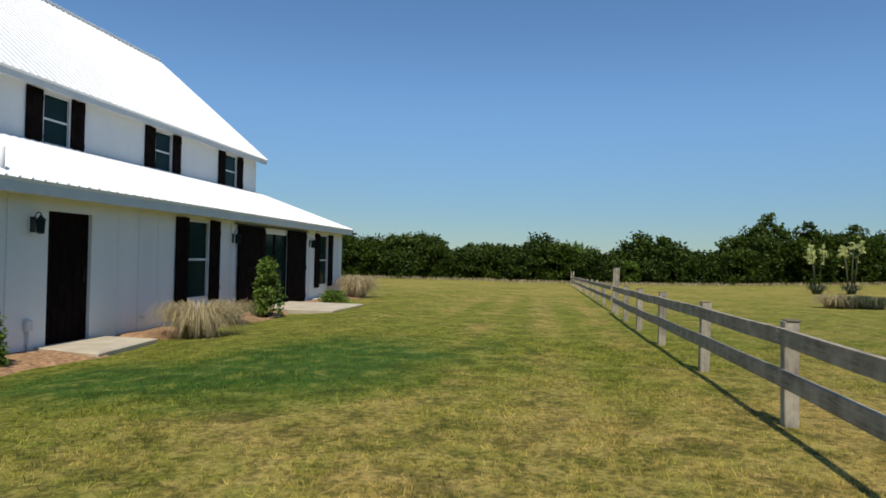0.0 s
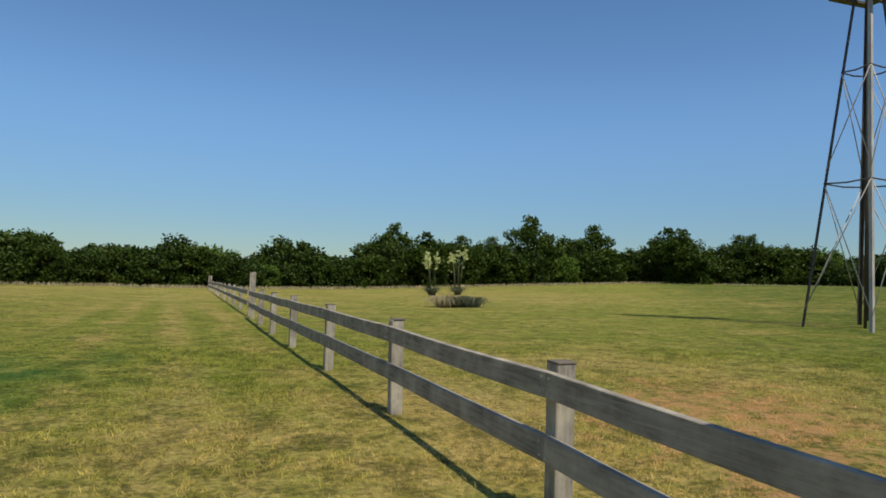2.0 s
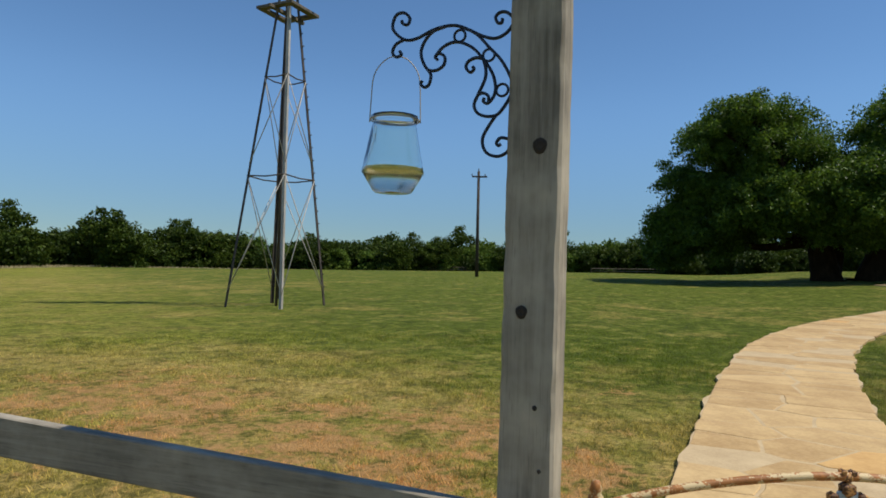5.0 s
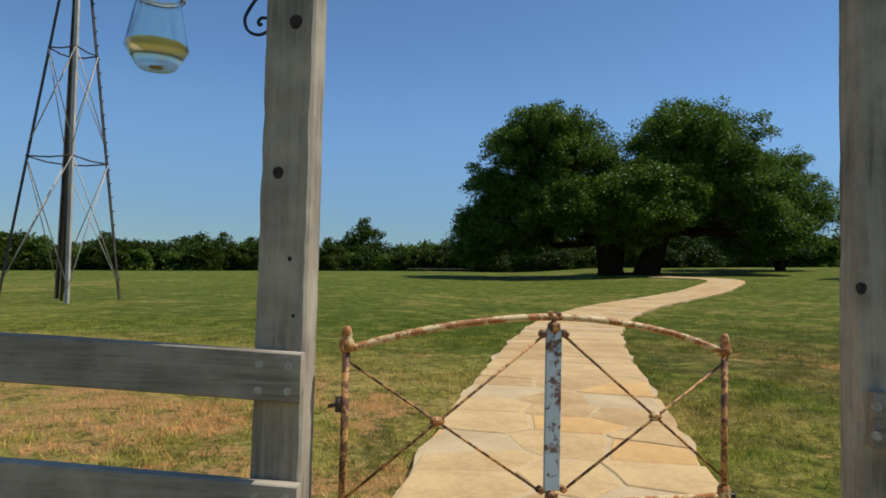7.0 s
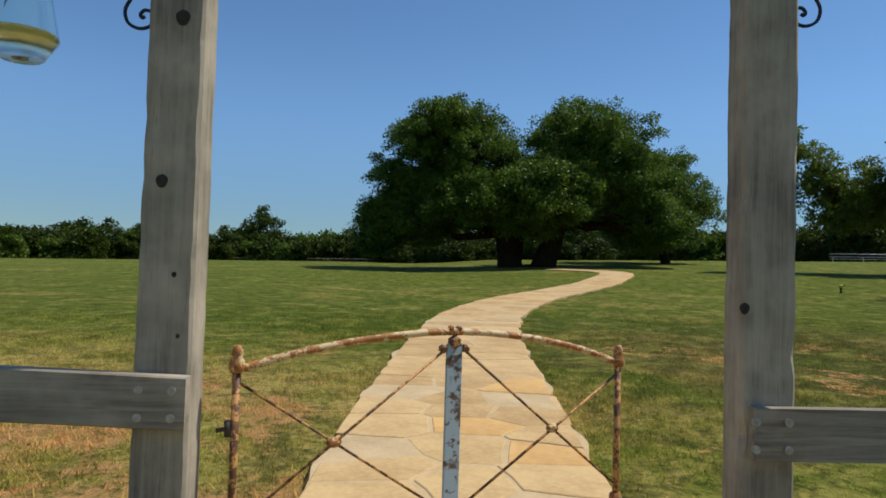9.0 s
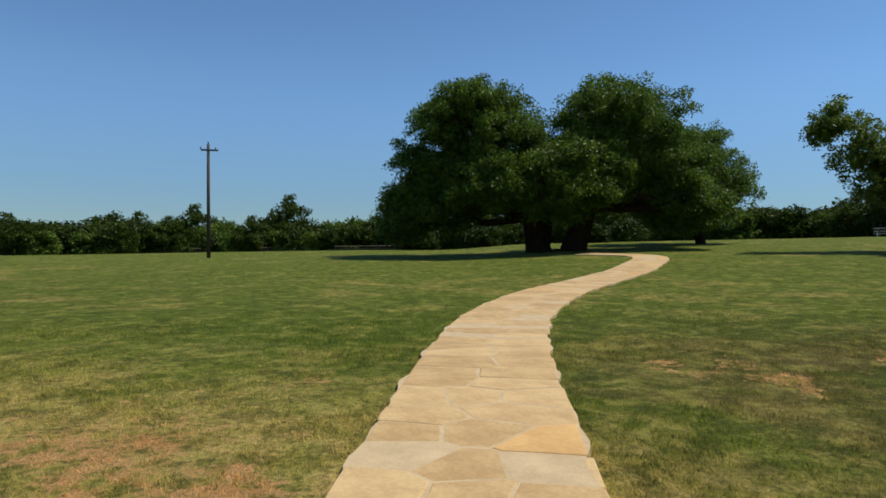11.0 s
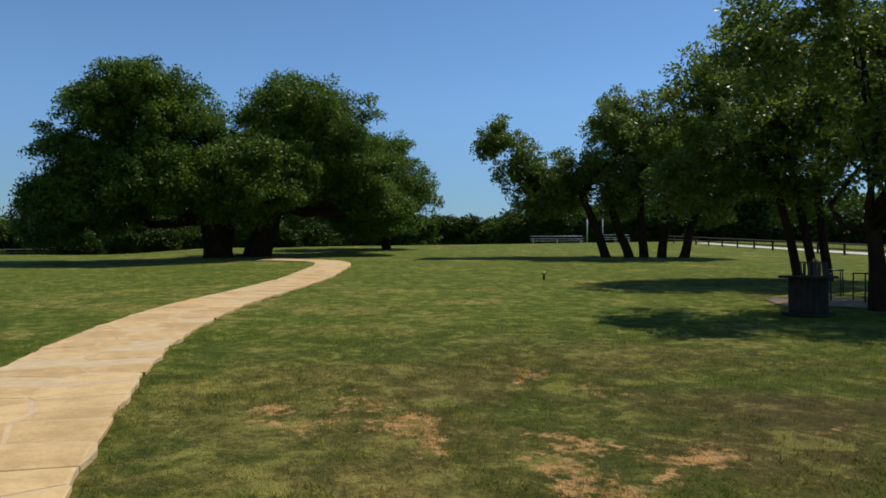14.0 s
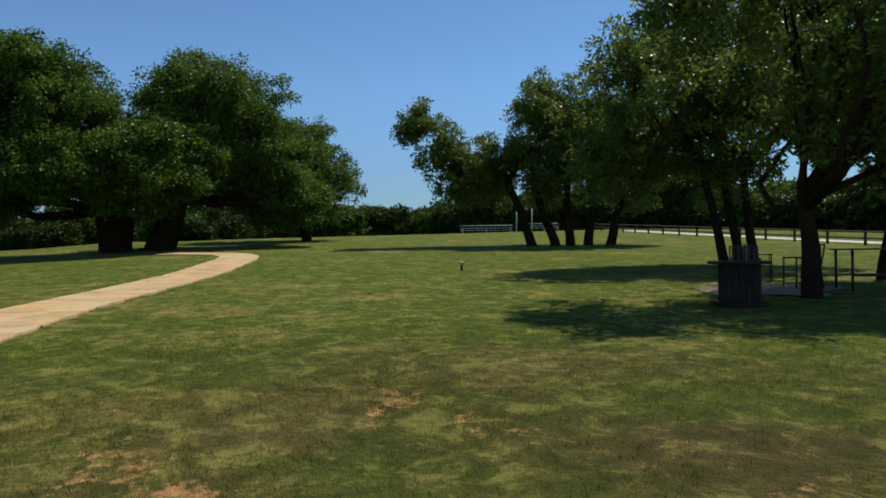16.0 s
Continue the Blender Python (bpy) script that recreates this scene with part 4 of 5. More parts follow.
    tube("vent_pipe", [(-7.05, 8.15, 2.2), (-7.05, 8.15, 2.62)], 0.04, M_TRIM, th, 12, "short white roof vent pipe")
    # battens over the board joints
    for k in range(34):
        yy = HY0 + 0.35 + k * 0.61
        if not any(a - 0.62 < yy < b + 0.62 for a, b, _, _ in openings):
            part("batten", box((HX + 0.001, yy - 0.018, -0.25), (HX + 0.012, yy + 0.018, 2.005)), M_WALL, th)

    def sash(x, a, b, lo, hi):
        wd = part("window", box((x - 0.06, a, lo), (x - 0.045, b, hi)), M_WINDOW, th, "dark glazed sash window")
        fr = bmesh.new()
        t = 0.034
        for lo2, hi2 in (((x - 0.045, a, lo), (x + 0.012, a + t, hi)), ((x - 0.045, b - t, lo), (x + 0.012, b, hi)), ((x - 0.045, a + t, lo), (x + 0.012, b - t, lo + t)), ((x - 0.045, a + t, hi - t), (x + 0.012, b - t, hi))):
            add_box(fr, lo2, hi2)
        part("window_frame", fr, M_TRIM, wd, "white window frame")
        mid = (lo + hi) / 2
        part("meeting_rail", box((x - 0.045, a + t, mid - 0.022), (x - 0.022, b - t, mid + 0.022), 0.003), M_TRIM, wd, "white meeting rail")

    def shutter(x, a, b, lo, hi):
        sh = part("shutter", box((x + 0.014, a, lo), (x + 0.032, b, hi), 0.003), M_DARK, th, "dark-stained board shutter")
        n = 3
        for k in range(n):
            u = a + (b - a) * k / n
            v = a + (b - a) * (k + 1) / n
            part("board", box((x + 0.033, u + 0.004, lo + random.uniform(-0.015, 0.01)), (x + 0.046, v - 0.004, hi + random.uniform(-0.01, 0.015)), 0.003), M_DARK, sh)
        for zz in (lo + 0.15 * (hi - lo), hi - 0.15 * (hi - lo)):
            part("cross_board", box((x + 0.047, a + 0.01, zz - 0.05), (x + 0.06, b - 0.01, zz + 0.05), 0.003), M_DARK, sh)
    sash(HX, 12.97, 13.86, 0.28, 1.92)
    shutter(HX, 12.48, 12.95, 0.22, 1.95)
    shutter(HX, 13.88, 14.33, 0.22, 1.95)
    sash(HX, 21.4, 22.3, 0.24, 1.90)
    shutter(HX, 20.93, 21.38, 0.18, 1.93)
    shutter(HX, 22.32, 22.80, 0.18, 1.93)
    for a, b in ups:
        sash(UX, a, b, 3.50, 4.60)
        shutter(UX, a - 0.49, a - 0.02, 3.46, 4.63)
        shutter(UX, b + 0.02, b + 0.46, 3.46, 4.63)
    dr = part("door", box((HX - 0.11, 9.0, -0.2), (HX - 0.07, 9.97, 1.82)), M_DARK, th, "tall dark-stained plank door")
    for k in range(6):
        u = 9.0 + 0.97 * k / 6
        part("plank", box((HX - 0.069, u + 0.005, -0.19), (HX - 0.055, u + 0.157, 1.81), 0.003), M_DARK, dr)
    tube("handle", [(HX - 0.03, 9.86, 0.75), (HX - 0.03, 9.86, 0.95)], 0.010, M_BLACK, dr, 6)
    # wide doorway with a glazed door behind two sliding barn doors
    gd = part("door", box((HX - 0.05, 16.75, -0.2), (HX - 0.035, 18.5, 1.78)), M_WINDOW, th, "dark glazed double door")
    for u in (16.75, 17.58, 17.63, 18.45):
        part("door_stile", box((HX - 0.034, u, -0.2), (HX - 0.012, u + 0.05, 1.78)), M_DARK, gd)
    for a, b in ((15.25, 16.80), (18.46, 19.98)):
        bd = part("barn_door", box((HX + 0.03, a, -0.18), (HX + 0.05, b, 1.93)), M_DARK, th, "dark-stained sliding barn door pushed open")
        n = 8
        for k in range(n):
            u = a + (b - a) * k / n
            part("plank", box((HX + 0.051, u + 0.004, -0.17), (HX + 0.068, u + (b - a) / n - 0.004, 1.92), 0.003), M_DARK, bd)
        for zz in (0.0, 0.85, 1.78):
            part("cross_board", box((HX + 0.069, a, zz - 0.06), (HX + 0.085, b, zz + 0.06), 0.003), M_DARK, bd)
    part("door_track", box((HX + 0.012, 15.1, 1.935), (HX + 0.075, 20.1, 1.965)), M_BLACK, th, "black sliding door track")


make_house()


def make_wall_lantern(y, z):
    th = thing("wall_lantern", (HX, y, z), 0, "black metal wall lantern on the white house wall", "lamp", "lanterns on the house wall")
    part("back_plate", box((0.003, -0.05, 0.02), (0.02, 0.05, 0.24), 0.004), M_BLACK, th)
    tube("arm", curve_line([(0.02, 0, 0.2), (0.07, 0, 0.30), (0.13, 0, 0.29), (0.13, 0, 0.25)], 5), 0.008, M_BLACK, th, 6)
    lathe("cap", [(0.0, 0.27), (0.02, 0.265), (0.03, 0.245), (0.085, 0.205), (0.09, 0.195), (0.0, 0.195)], M_BLACK, th, 4, at=(0.13, 0, 0), smooth_faces=False)
    lathe("glass", [(0.066, 0.195), (0.058, 0.02)], M_WINDOW, th, 4, at=(0.13, 0, 0), smooth_faces=False)
    lathe("base", [(0.0, 0.0), (0.03, 0.0), (0.066, 0.012), (0.068, 0.03), (0.0, 0.03)], M_BLACK, th, 4, at=(0.13, 0, 0), smooth_faces=False)
    for a in range(4):
        c, s = math.cos(math.pi / 2 * a), math.sin(math.pi / 2 * a)
        tube("corner_bar", [(0.13 + 0.060 * c, 0.060 * s, 0.02), (0.13 + 0.070 * c, 0.070 * s, 0.2)], 0.005, M_BLACK, th, 5)


for ly, lz in ((8.68, 1.47), (15.02, 1.47), (20.42, 1.46)):
    make_wall_lantern(ly, lz)


def slab(name, corners, top, label, material=M_CONC, thick=0.12):
    bm = bmesh.new()
    a = [bm.verts.new((x, y, top)) for x, y in corners]
    b = [bm.verts.new((x, y, top - thick)) for x, y in corners]
    bm.faces.new(a)
    bm.faces.new(b[::-1])
    n = len(corners)
    for i in range(n):
        bm.faces.new((a[i], b[i], b[(i + 1) % n], a[(i + 1) % n]))
    bmesh.ops.recalc_face_normals(bm, faces=bm.faces)
    bmesh.ops.bevel(bm, geom=[e for e in bm.edges], offset=0.012, segments=1, affect='EDGES')
    ob = part(name, bm, material)
    return tagged(ob, label, "slab")


slab("doorstep_slab", [(-6.98, 8.75), (-6.98, 10.25), (-5.95, 10.2), (-5.8, 8.5)], -0.15, "pale concrete slab at the plank door")
slab("doorstep_slab", [(-6.9, 16.6), (-6.9, 18.6), (-4.7, 18.5), (-4.8, 15.95), (-5.95, 15.9)], -0.10, "pale concrete slab at the wide barn doors")
slab("doorstep_slab", [(-6.9, 20.5), (-6.9, 21.9), (-6.1, 21.9), (-6.1, 20.5)], -0.14, "small pale concrete slab near the house corner")


def make_bed():
    """Mulch bed along the wall, slightly mounded with a wavy edge."""
    n, m = 90, 8
    verts, faces = [], []
    for i in range(n + 1):
        y = 5.0 + 19.5 * i / n
        edge = 1.14 + 0.16 * math.sin(y * 0.9) + 0.10 * math.sin(y * 2.3)
        for j in range(m + 1):
            x = HX + edge * j / m
            verts.append((x, y, gz(x, y) + 0.05 * math.sin(math.pi * min(1, 0.25 + 0.75 * j / m)) - (0.04 if j == m else 0) + 0.012 * math.sin(x * 9 + y * 7) - (0.13 if 8.7 < y < 10.5 or 16.3 < y < 18.7 or 20.4 < y < 22.0 else 0.0)))
    for i in range(n):
        for j in range(m):
            a = i * (m + 1) + j
            faces.append((a, a + m + 1, a + m + 2, a + 1))
    tagged(mesh_ob("mulch_bed", verts, faces, M_MULCH, smooth_faces=True), "red-brown mulch bed along the house wall", "flower bed", "", "structure")


make_bed()


def blades(rng, n, radius, height, width, lean, centre_r=0.12, droop=0.2):
    """Arching grass blades from one clump: quads in three steps."""
    out = []
    for _ in range(n):
        a = rng.uniform(0, 2 * math.pi)
        d = np.array([math.cos(a), math.sin(a), 0])
        s = np.array([-math.sin(a), math.cos(a), 0]) * width * rng.uniform(0.6, 1.3)
        b = d * rng.uniform(0, centre_r)
        h, r = height * rng.uniform(0.6, 1.1), radius * rng.uniform(0.35, 1.1) * lean
        pts = [b, b + d * r * 0.25 + np.array([0, 0, h * 0.6]), b + d * r * 0.65 + np.array([0, 0, h * 0.95]), b + d * r + np.array([0, 0, h * rng.uniform(droop, 0.95)])]
        ws = [1, 0.8, 0.5, 0.08]
        for k in range(3):
            out.append([pts[k] - s * ws[k], pts[k] + s * ws[k], pts[k + 1] + s * ws[k + 1], pts[k + 1] - s * ws[k + 1]])
    return np.array(out)


def grass_clump(at, radius, height, label, seed, material=M_STRAW, n=420, name="ornamental_grass", width=0.006):
    rng = np.random.default_rng(seed)
    ob = quads_mesh(name, blades(rng, n, radius, height, width, 1.0, 0.35 * radius, 0.0), material)
    ob.location = at
    return tagged(ob, label, "plant")


grass_clump((-5.75, 11.1, gz(-5.75, 11.1)), 0.80, 0.60, "straw-coloured fountain grass clump in the mulch bed", 2, n=1300, width=0.008)
grass_clump((-6.2, 13.3, gz(-6.2, 13.3)), 0.6, 0.5, "straw-coloured fountain grass clump below the window", 3, n=420)
grass_clump((-6.1, 22.9, gz(-6.1, 22.9)), 0.85, 0.75, "large dry fountain grass at the house corner", 4, n=1100, width=0.009)


def leafy_shrub(at, height, radius, seed, label, size=0.045):
    rng = np.random.default_rng(seed)
    th = thing("shrub", at, 0, label, "shrub")
    stems = [limb(rng, (rng.normal() * 0.05, rng.normal() * 0.05, 0), (rng.normal() * radius * 0.5, rng.normal() * radius * 0.5, height * rng.uniform(0.6, 1.0)), 0.014, 0.004) for _ in range(9)]
    for s in stems:
        mesh_ob("stem", *join_data([s]), M_BARK, th)
    z = rng.random(130) ** 0.9
    a = rng.uniform(0, 2 * math.pi, 130)
    r = radius * (1.05 - 0.75 * z) * np.sqrt(rng.random(130))
    c = np.stack([r * np.cos(a), r * np.sin(a), 0.06 + z * height * 0.97], 1)
    quads_mesh("foliage", leaf_quads(rng, c, 14, 0.12, size), M_SHRUB, th)
    return th


leafy_shrub((-6.05, 14.9, gz(-6.05, 14.9)), 1.3, 0.42, 7, "bright green upright shrub in the mulch bed", 0.06)
leafy_shrub((-5.9, 19.6, gz(-5.9, 19.6)), 0.32, 0.5, 8, "low green shrub beside the concrete slab")
leafy_shrub((-6.5, 7.35, gz(-6.5, 7.35)), 0.62, 0.22, 9, "small green shrub beside the house wall")
bx = thing("outlet_box", (HX, 8.62, 0.10), 0, "grey electrical outlet box on a conduit", "outlet box")
part("cover", box((0.003, -0.06, 0.0), (0.06, 0.06, 0.15), 0.006), M_FASCIA, bx)
tube("conduit", [(0.03, 0, 0), (0.03, 0, -0.40)], 0.018, M_FASCIA, bx, 8)
fc = thing("garden_tap", (HX, 11.35, 0.06), 0, "small pale garden tap on the house wall", "tap")
tube("spout", curve_line([(0.003, 0, 0), (0.06, 0, 0), (0.09, 0, -0.03)], 4), 0.012, M_WHITE, fc, 8)
tube("wheel", [(0.05, -0.03, 0.03), (0.05, 0.03, 0.03)], 0.012, M_WHITE, fc, 6)


# ---- windmill ----
def make_windmill():
    at = (16.95, 12.08)
    g = gz(*at)
    th = thing("windmill", (*at, g), -3.5, "old galvanised steel farm windmill on a braced tower", "windmill")
    base, top, H = 1.03, 0.25, 8.74
    cor = [(-1, -1), (1, -1), (1, 1), (-1, 1)]

    def at_h(k, z):
        w = base + (top - base) * z / H
        return Vector((cor[k % 4][0] * w, cor[k % 4][1] * w, z))
    for k in range(4):
        a, b = at_h(k, -0.2), at_h(k, 9.7)
        sx, sy = cor[k]
        items = []
        for dx, dy in ((0.085, 0.012), (0.012, 0.085)):
            vs, fs = [], [(0, 1, 3, 2), (4, 6, 7, 5), (0, 4, 5, 1), (2, 3, 7, 6), (0, 2, 6, 4), (1, 5, 7, 3)]
            for p in (a, b):
                vs += [p + Vector((-sx * i * dx, -sy * j * dy, 0)) for i in (0, 1) for j in (0, 1)]
            items.append((vs, fs))
        # front leg pale as if sunlit, the others dark: light put into the colour
        mesh_ob("leg", *join_data(items), M_STEEL if k == 0 else M_STEEL_DARK, th)
    for z in (3.80, 6.77):
        for k in range(4):
            a, b = at_h(k, z), at_h(k + 1, z)
            tube("girt", [a, a.lerp(b, 0.5) - Vector((0, 0, 0.04)), b], 0.022, M_STEEL_DARK, th, 5)
    levels = (0.05, 3.80, 6.77)
    for lo, hi in zip(levels, levels[1:]):
        for k in range(4):
            tube("brace", [at_h(k, lo + 0.35), at_h(k + 1, hi)], 0.014, M_STEEL, th, 5)
            tube("brace", [at_h(k + 1, lo + 0.35), at_h(k, hi)], 0.014, M_STEEL, th, 5)
    for i in range(22):
        z = 0.6 + i * 0.38
        p = at_h(1, z)
        tube("ladder_step", [p + Vector((-0.03, -0.06, 0)), p + Vector((0.05, 0.07, 0))], 0.018, M_STEEL_DARK, th, 5)
    tube("pump_pipe", [(0, 0, -0.1), (0, 0, 8.8)], 0.04, M_STEEL_DARK, th, 8, "dark pump pipe")
    tube("pump_rod", [(0.12, 0.02, 0.2), (0.03, 0, 9.9)], 0.02, M_STEEL_DARK, th, 6)
    # wooden platform
    w, t = 0.66, 0.21
    for lo, hi in (((-w, -w, 8.75), (w, -w + t, 8.84)), ((-w, w - t, 8.75), (w, w, 8.84)), ((-w, -w + t, 8.75), (-w + t, w - t, 8.84)), ((w - t, -w + t, 8.75), (w, w - t, 8.84))):
        part("platform_plank", box(lo, hi, 0.01), M_PLANK, th, "weathered platform plank")
    part("platform_beam", box((-0.86, -0.06, 8.65), (0.72, 0.06, 8.75), 0.01), M_PLANK, th)
    # head, wheel and tail; the wheel faces the south-west
    hub = Vector((0, 0, 10.6))
    face = Vector((-0.75, -0.66, 0)).normalized()
    side = Vector((-face.y, face.x, 0))
    tube("mast", [(0, 0, 8.7), (0, 0, 10.65)], 0.06, M_STEEL_DARK, th, 8)
    bm = box((-0.22, -0.14, 10.4), (0.22, 0.14, 10.8), 0.05, Matrix.Rotation(math.atan2(face.y, face.x), 4, 'Z'))
    part("gear_case", bm, M_STEEL_DARK, th)
    wheel_c = hub + face * 0.45
    wh = tube("wheel_hub", [hub + face * 0.2, hub + face * 0.6], 0.09, M_STEEL_DARK, th, 10)
    for r in (0.72, 1.25):
        tube("wheel_rim", [wheel_c + (side * math.cos(a) + Vector((0, 0, 1)) * math.sin(a)) * r for a in (2 * math.pi * k / 40 for k in range(41))], 0.014, M_STEEL, wh, 5)
    for k in range(18):
        if k in (3, 9):
            continue
        a = 2 * math.pi * k / 18 + 0.12
        rad = side * math.cos(a) + Vector((0, 0, 1)) * math.sin(a)
        tan = -side * math.sin(a) + Vector((0, 0, 1)) * math.cos(a)
        vs = []
        for r, hw in ((0.55, 0.08), (1.0, 0.14), (1.5, 0.19)):
            for q in (-1, -0.3, 0.4, 1):
                vs.append(wheel_c + rad * r + tan * hw * q + face * (0.10 * q + 0.05 * (1 - q * q)))
        fs = [(i * 4 + j, i * 4 + j + 1, i * 4 + j + 5, i * 4 + j + 4) for i in range(2) for j in range(3)]
        off = len(vs)
        vs2 = vs + [v - face * 0.006 for v in vs]
        fs2 = fs + [tuple(i + off for i in f[::-1]) for f in fs]
        mesh_ob("wheel_blade", vs2, fs2, M_STEEL_DARK, wh)
    for k in range(6):
        a = 2 * math.pi * k / 6
        rad = side * math.cos(a) + Vector((0, 0, 1)) * math.sin(a)
        tube("wheel_spoke", [hub + face * 0.55, wheel_c + rad * 1.25], 0.012, M_STEEL, wh, 5)
    tail = Vector((-0.62, 0.78, 0)).normalized()
    tube("tail_boom", [hub, hub + tail * 2.0 - Vector((0, 0, 0.05))], 0.03, M_STEEL_DARK, th, 6)
    p0 = hub + tail * 1.35
    vs = [p0 + Vector((0, 0, -0.30)), p0 + Vector((0, 0, 0.30)), p0 + tail * 1.25 + Vector((0, 0, 0.55)), p0 + tail * 1.25 + Vector((0, 0, -0.98))]
    n = tail.cross(Vector((0, 0, 1))) * 0.008
    mesh_ob("tail_vane", [v + n for v in vs] + [v - n for v in vs], [(0, 1, 2, 3), (7, 6, 5, 4), (0, 4, 5, 1), (1, 5, 6, 2), (2, 6, 7, 3), (3, 7, 4, 0)], M_STEEL_DARK, th, "flat sheet-metal tail vane")


make_windmill()


# ---- utility pole ----
def make_pole():
    x, y = 45.9, 16.1
    th = thing("utility_pole", (x, y, gz(x, y)), 0, "dark wooden utility pole with a cross-arm", "utility pole")
    tube("pole", [(0, 0, -0.3), (0.02, 0.1, 7.6)], [0.13, 0.09], M_POLE, th, 10)
    part("cross_arm", box((-0.05, -0.55, 7.15), (0.05, 0.55, 7.26), 0.01, Matrix.Rotation(0.3, 4, 'Z')), M_POLE, th)
    for q in (-0.45, 0.0, 0.45):
        tube("insulator", [(-q * 0.3 + 0.02, q + 0.1, 7.25 if q else 7.58), (-q * 0.3 + 0.02, q + 0.1, 7.42 if q else 7.8)], 0.035, M_CHAIR, th, 6)


make_pole()


# ---- yuccas in the field ----
def make_yucca(x, y, stalks, h, seed, label):
    rng = np.random.default_rng(seed)
    th = thing("yucca", (x, y, gz(x, y)), 0, label, "yucca", "yuccas in the field")
    quads_mesh("leaf_rosette", blades(rng, 220, 0.8, 0.6, 0.022, 1.0, 0.25), M_YUCCA, th)
    for k in range(stalks):
        a = rng.uniform(0, 6.28)
        tip = Vector((0.5 * math.cos(a), 0.5 * math.sin(a), h * rng.uniform(0.85, 1.0)))
        tube("flower_stalk", [(tip.x * 0.3, tip.y * 0.3, 0.1), tip * 0.6, tip], [0.05, 0.04, 0.02], M_YUCCA, th, 6)
        c = np.array([[tip.x, tip.y, tip.z]]) + rng.normal(size=(22, 3)) * np.array([0.11, 0.11, 0.30]) + np.array([0, 0, -0.35])
        tagged(quads_mesh("flower_plume", leaf_quads(rng, c, 10, 0.12, 0.06), M_BLOOM, th), kind="stuff")


make_yucca(17.6, 45.0, 4, 3.0, 21, "yucca with tall cream flower plumes in the field")
make_yucca(19.8, 45.5, 4, 3.4, 22, "tall yucca with cream flower plumes in the field")
sx, sy = 11.6, 26.6
for k in range(3):
    rngk = np.random.default_rng(30 + k)
    ob = quads_mesh("desert_spoon", blades(rngk, 520, 0.80, 0.48, 0.013, 1.0, 0.34, 0.0), M_YUCCA if k != 0 else M_STRAW)
    ob.location = (sx + 0.55 * (k - 1), sy - 0.2 * k, gz(sx, sy))
    tagged(ob, "spiky grey-green grass-like plant in the dry field", "plant", "spiky plants in the field")


# ---- trees ----
def big_oaks():
    x1, y1 = 44.6, -5.7
    x2, y2 = 44.6, -8.5

    def lobe(cx, cy, cz, rx, ry, rz, n, seed, lo=0.55, hi=1.3):
        r = np.random.default_rng(seed)
        return [(cx, cy, cz, rx * 0.62, ry * 0.62, rz * 0.62)] + spread_blobs(r, int(n * 2.9), (cx - rx, cy - ry, cz - rz), (cx + rx, cy + ry, cz + rz), lo, hi, 0.75, 0.72)
    north = lobe(0.3, 4.2, 6.9, 5.0, 5.4, 4.75, 46, 1) + lobe(-1.0, 7.0, 3.6, 3.2, 3.4, 2.9, 16, 2) + lobe(-0.5, 8.3, 2.2, 2.2, 1.8, 2.0, 9, 7, 0.7, 1.3) + lobe(-3.6, 3.2, 4.0, 1.8, 3.0, 1.8, 10, 8)
    tree("oak_tree", (x1, y1, gz(x1, y1)), [((0, 0, 0), (0.1, 0.6, 3.4), 0.92, 0.55), ((0.6, -0.3, 0), (0.8, -0.4, 3.2), 0.6, 0.4)], north, M_OAK, "huge spreading live oak with a dark trunk beside the path", 41, 5.0, 78, 0.55, 0.095, "pair of great oaks", 5)
    south = lobe(0.2, -2.6, 7.0, 5.0, 5.5, 4.75, 46, 3) + lobe(-3.4, 0.9, 4.3, 2.2, 3.8, 2.3, 16, 4) + lobe(-2.9, 2.0, 2.9, 1.6, 2.6, 1.3, 10, 14, 0.6, 1.0) + lobe(0.5, -6.2, 4.2, 3.4, 2.8, 3.4, 16, 5) + lobe(-1.5, -6.8, 2.4, 2.0, 2.4, 1.8, 8, 9, 0.7, 1.3)
    tree("oak_tree", (x2, y2, gz(x2, y2)), [((0, 0.6, 0), (0.2, -0.4, 3.5), 0.9, 0.6)], south, M_OAK, "huge spreading live oak with a thick dark trunk beside the path", 42, 5.0, 78, 0.55, 0.095, "pair of great oaks", 5)
    x3, y3 = 52, -18.7
    tree("oak_tree", (x3, y3, gz(x3, y3)), [((0, 0, 0), (0, 0.5, 2.6), 0.4, 0.28)], lobe(0, 1.0, 4.9, 4, 5.3, 4.4, 34, 6), M_OAK, "rounded oak standing behind the great oaks", 43, 5.0, 70, 0.55, 0.095, "", 4)


big_oaks()

# the groves are laid out along the line of sight of the later walk: R to the side, A away
R, A = Vector((-0.49, -0.87, 0)), Vector((0.87, -0.49, 0))


def side_blobs(boxes, seed):
    """Crown masses from boxes (side from, to, away from, to, height from, to, count, smallest, largest)."""
    rng = np.random.default_rng(seed)
    out = []
    for s0, s1, a0, a1, z0, z1, n, lo, hi in boxes:
        for b in spread_blobs(rng, n, (s0, a0, z0), (s1, a1, z1), lo, hi, 0.8, 0.35):
            p = R * b[0] + A * b[1]
            out.append((p.x, p.y, b[2], b[3], b[3], b[5]))
    return out


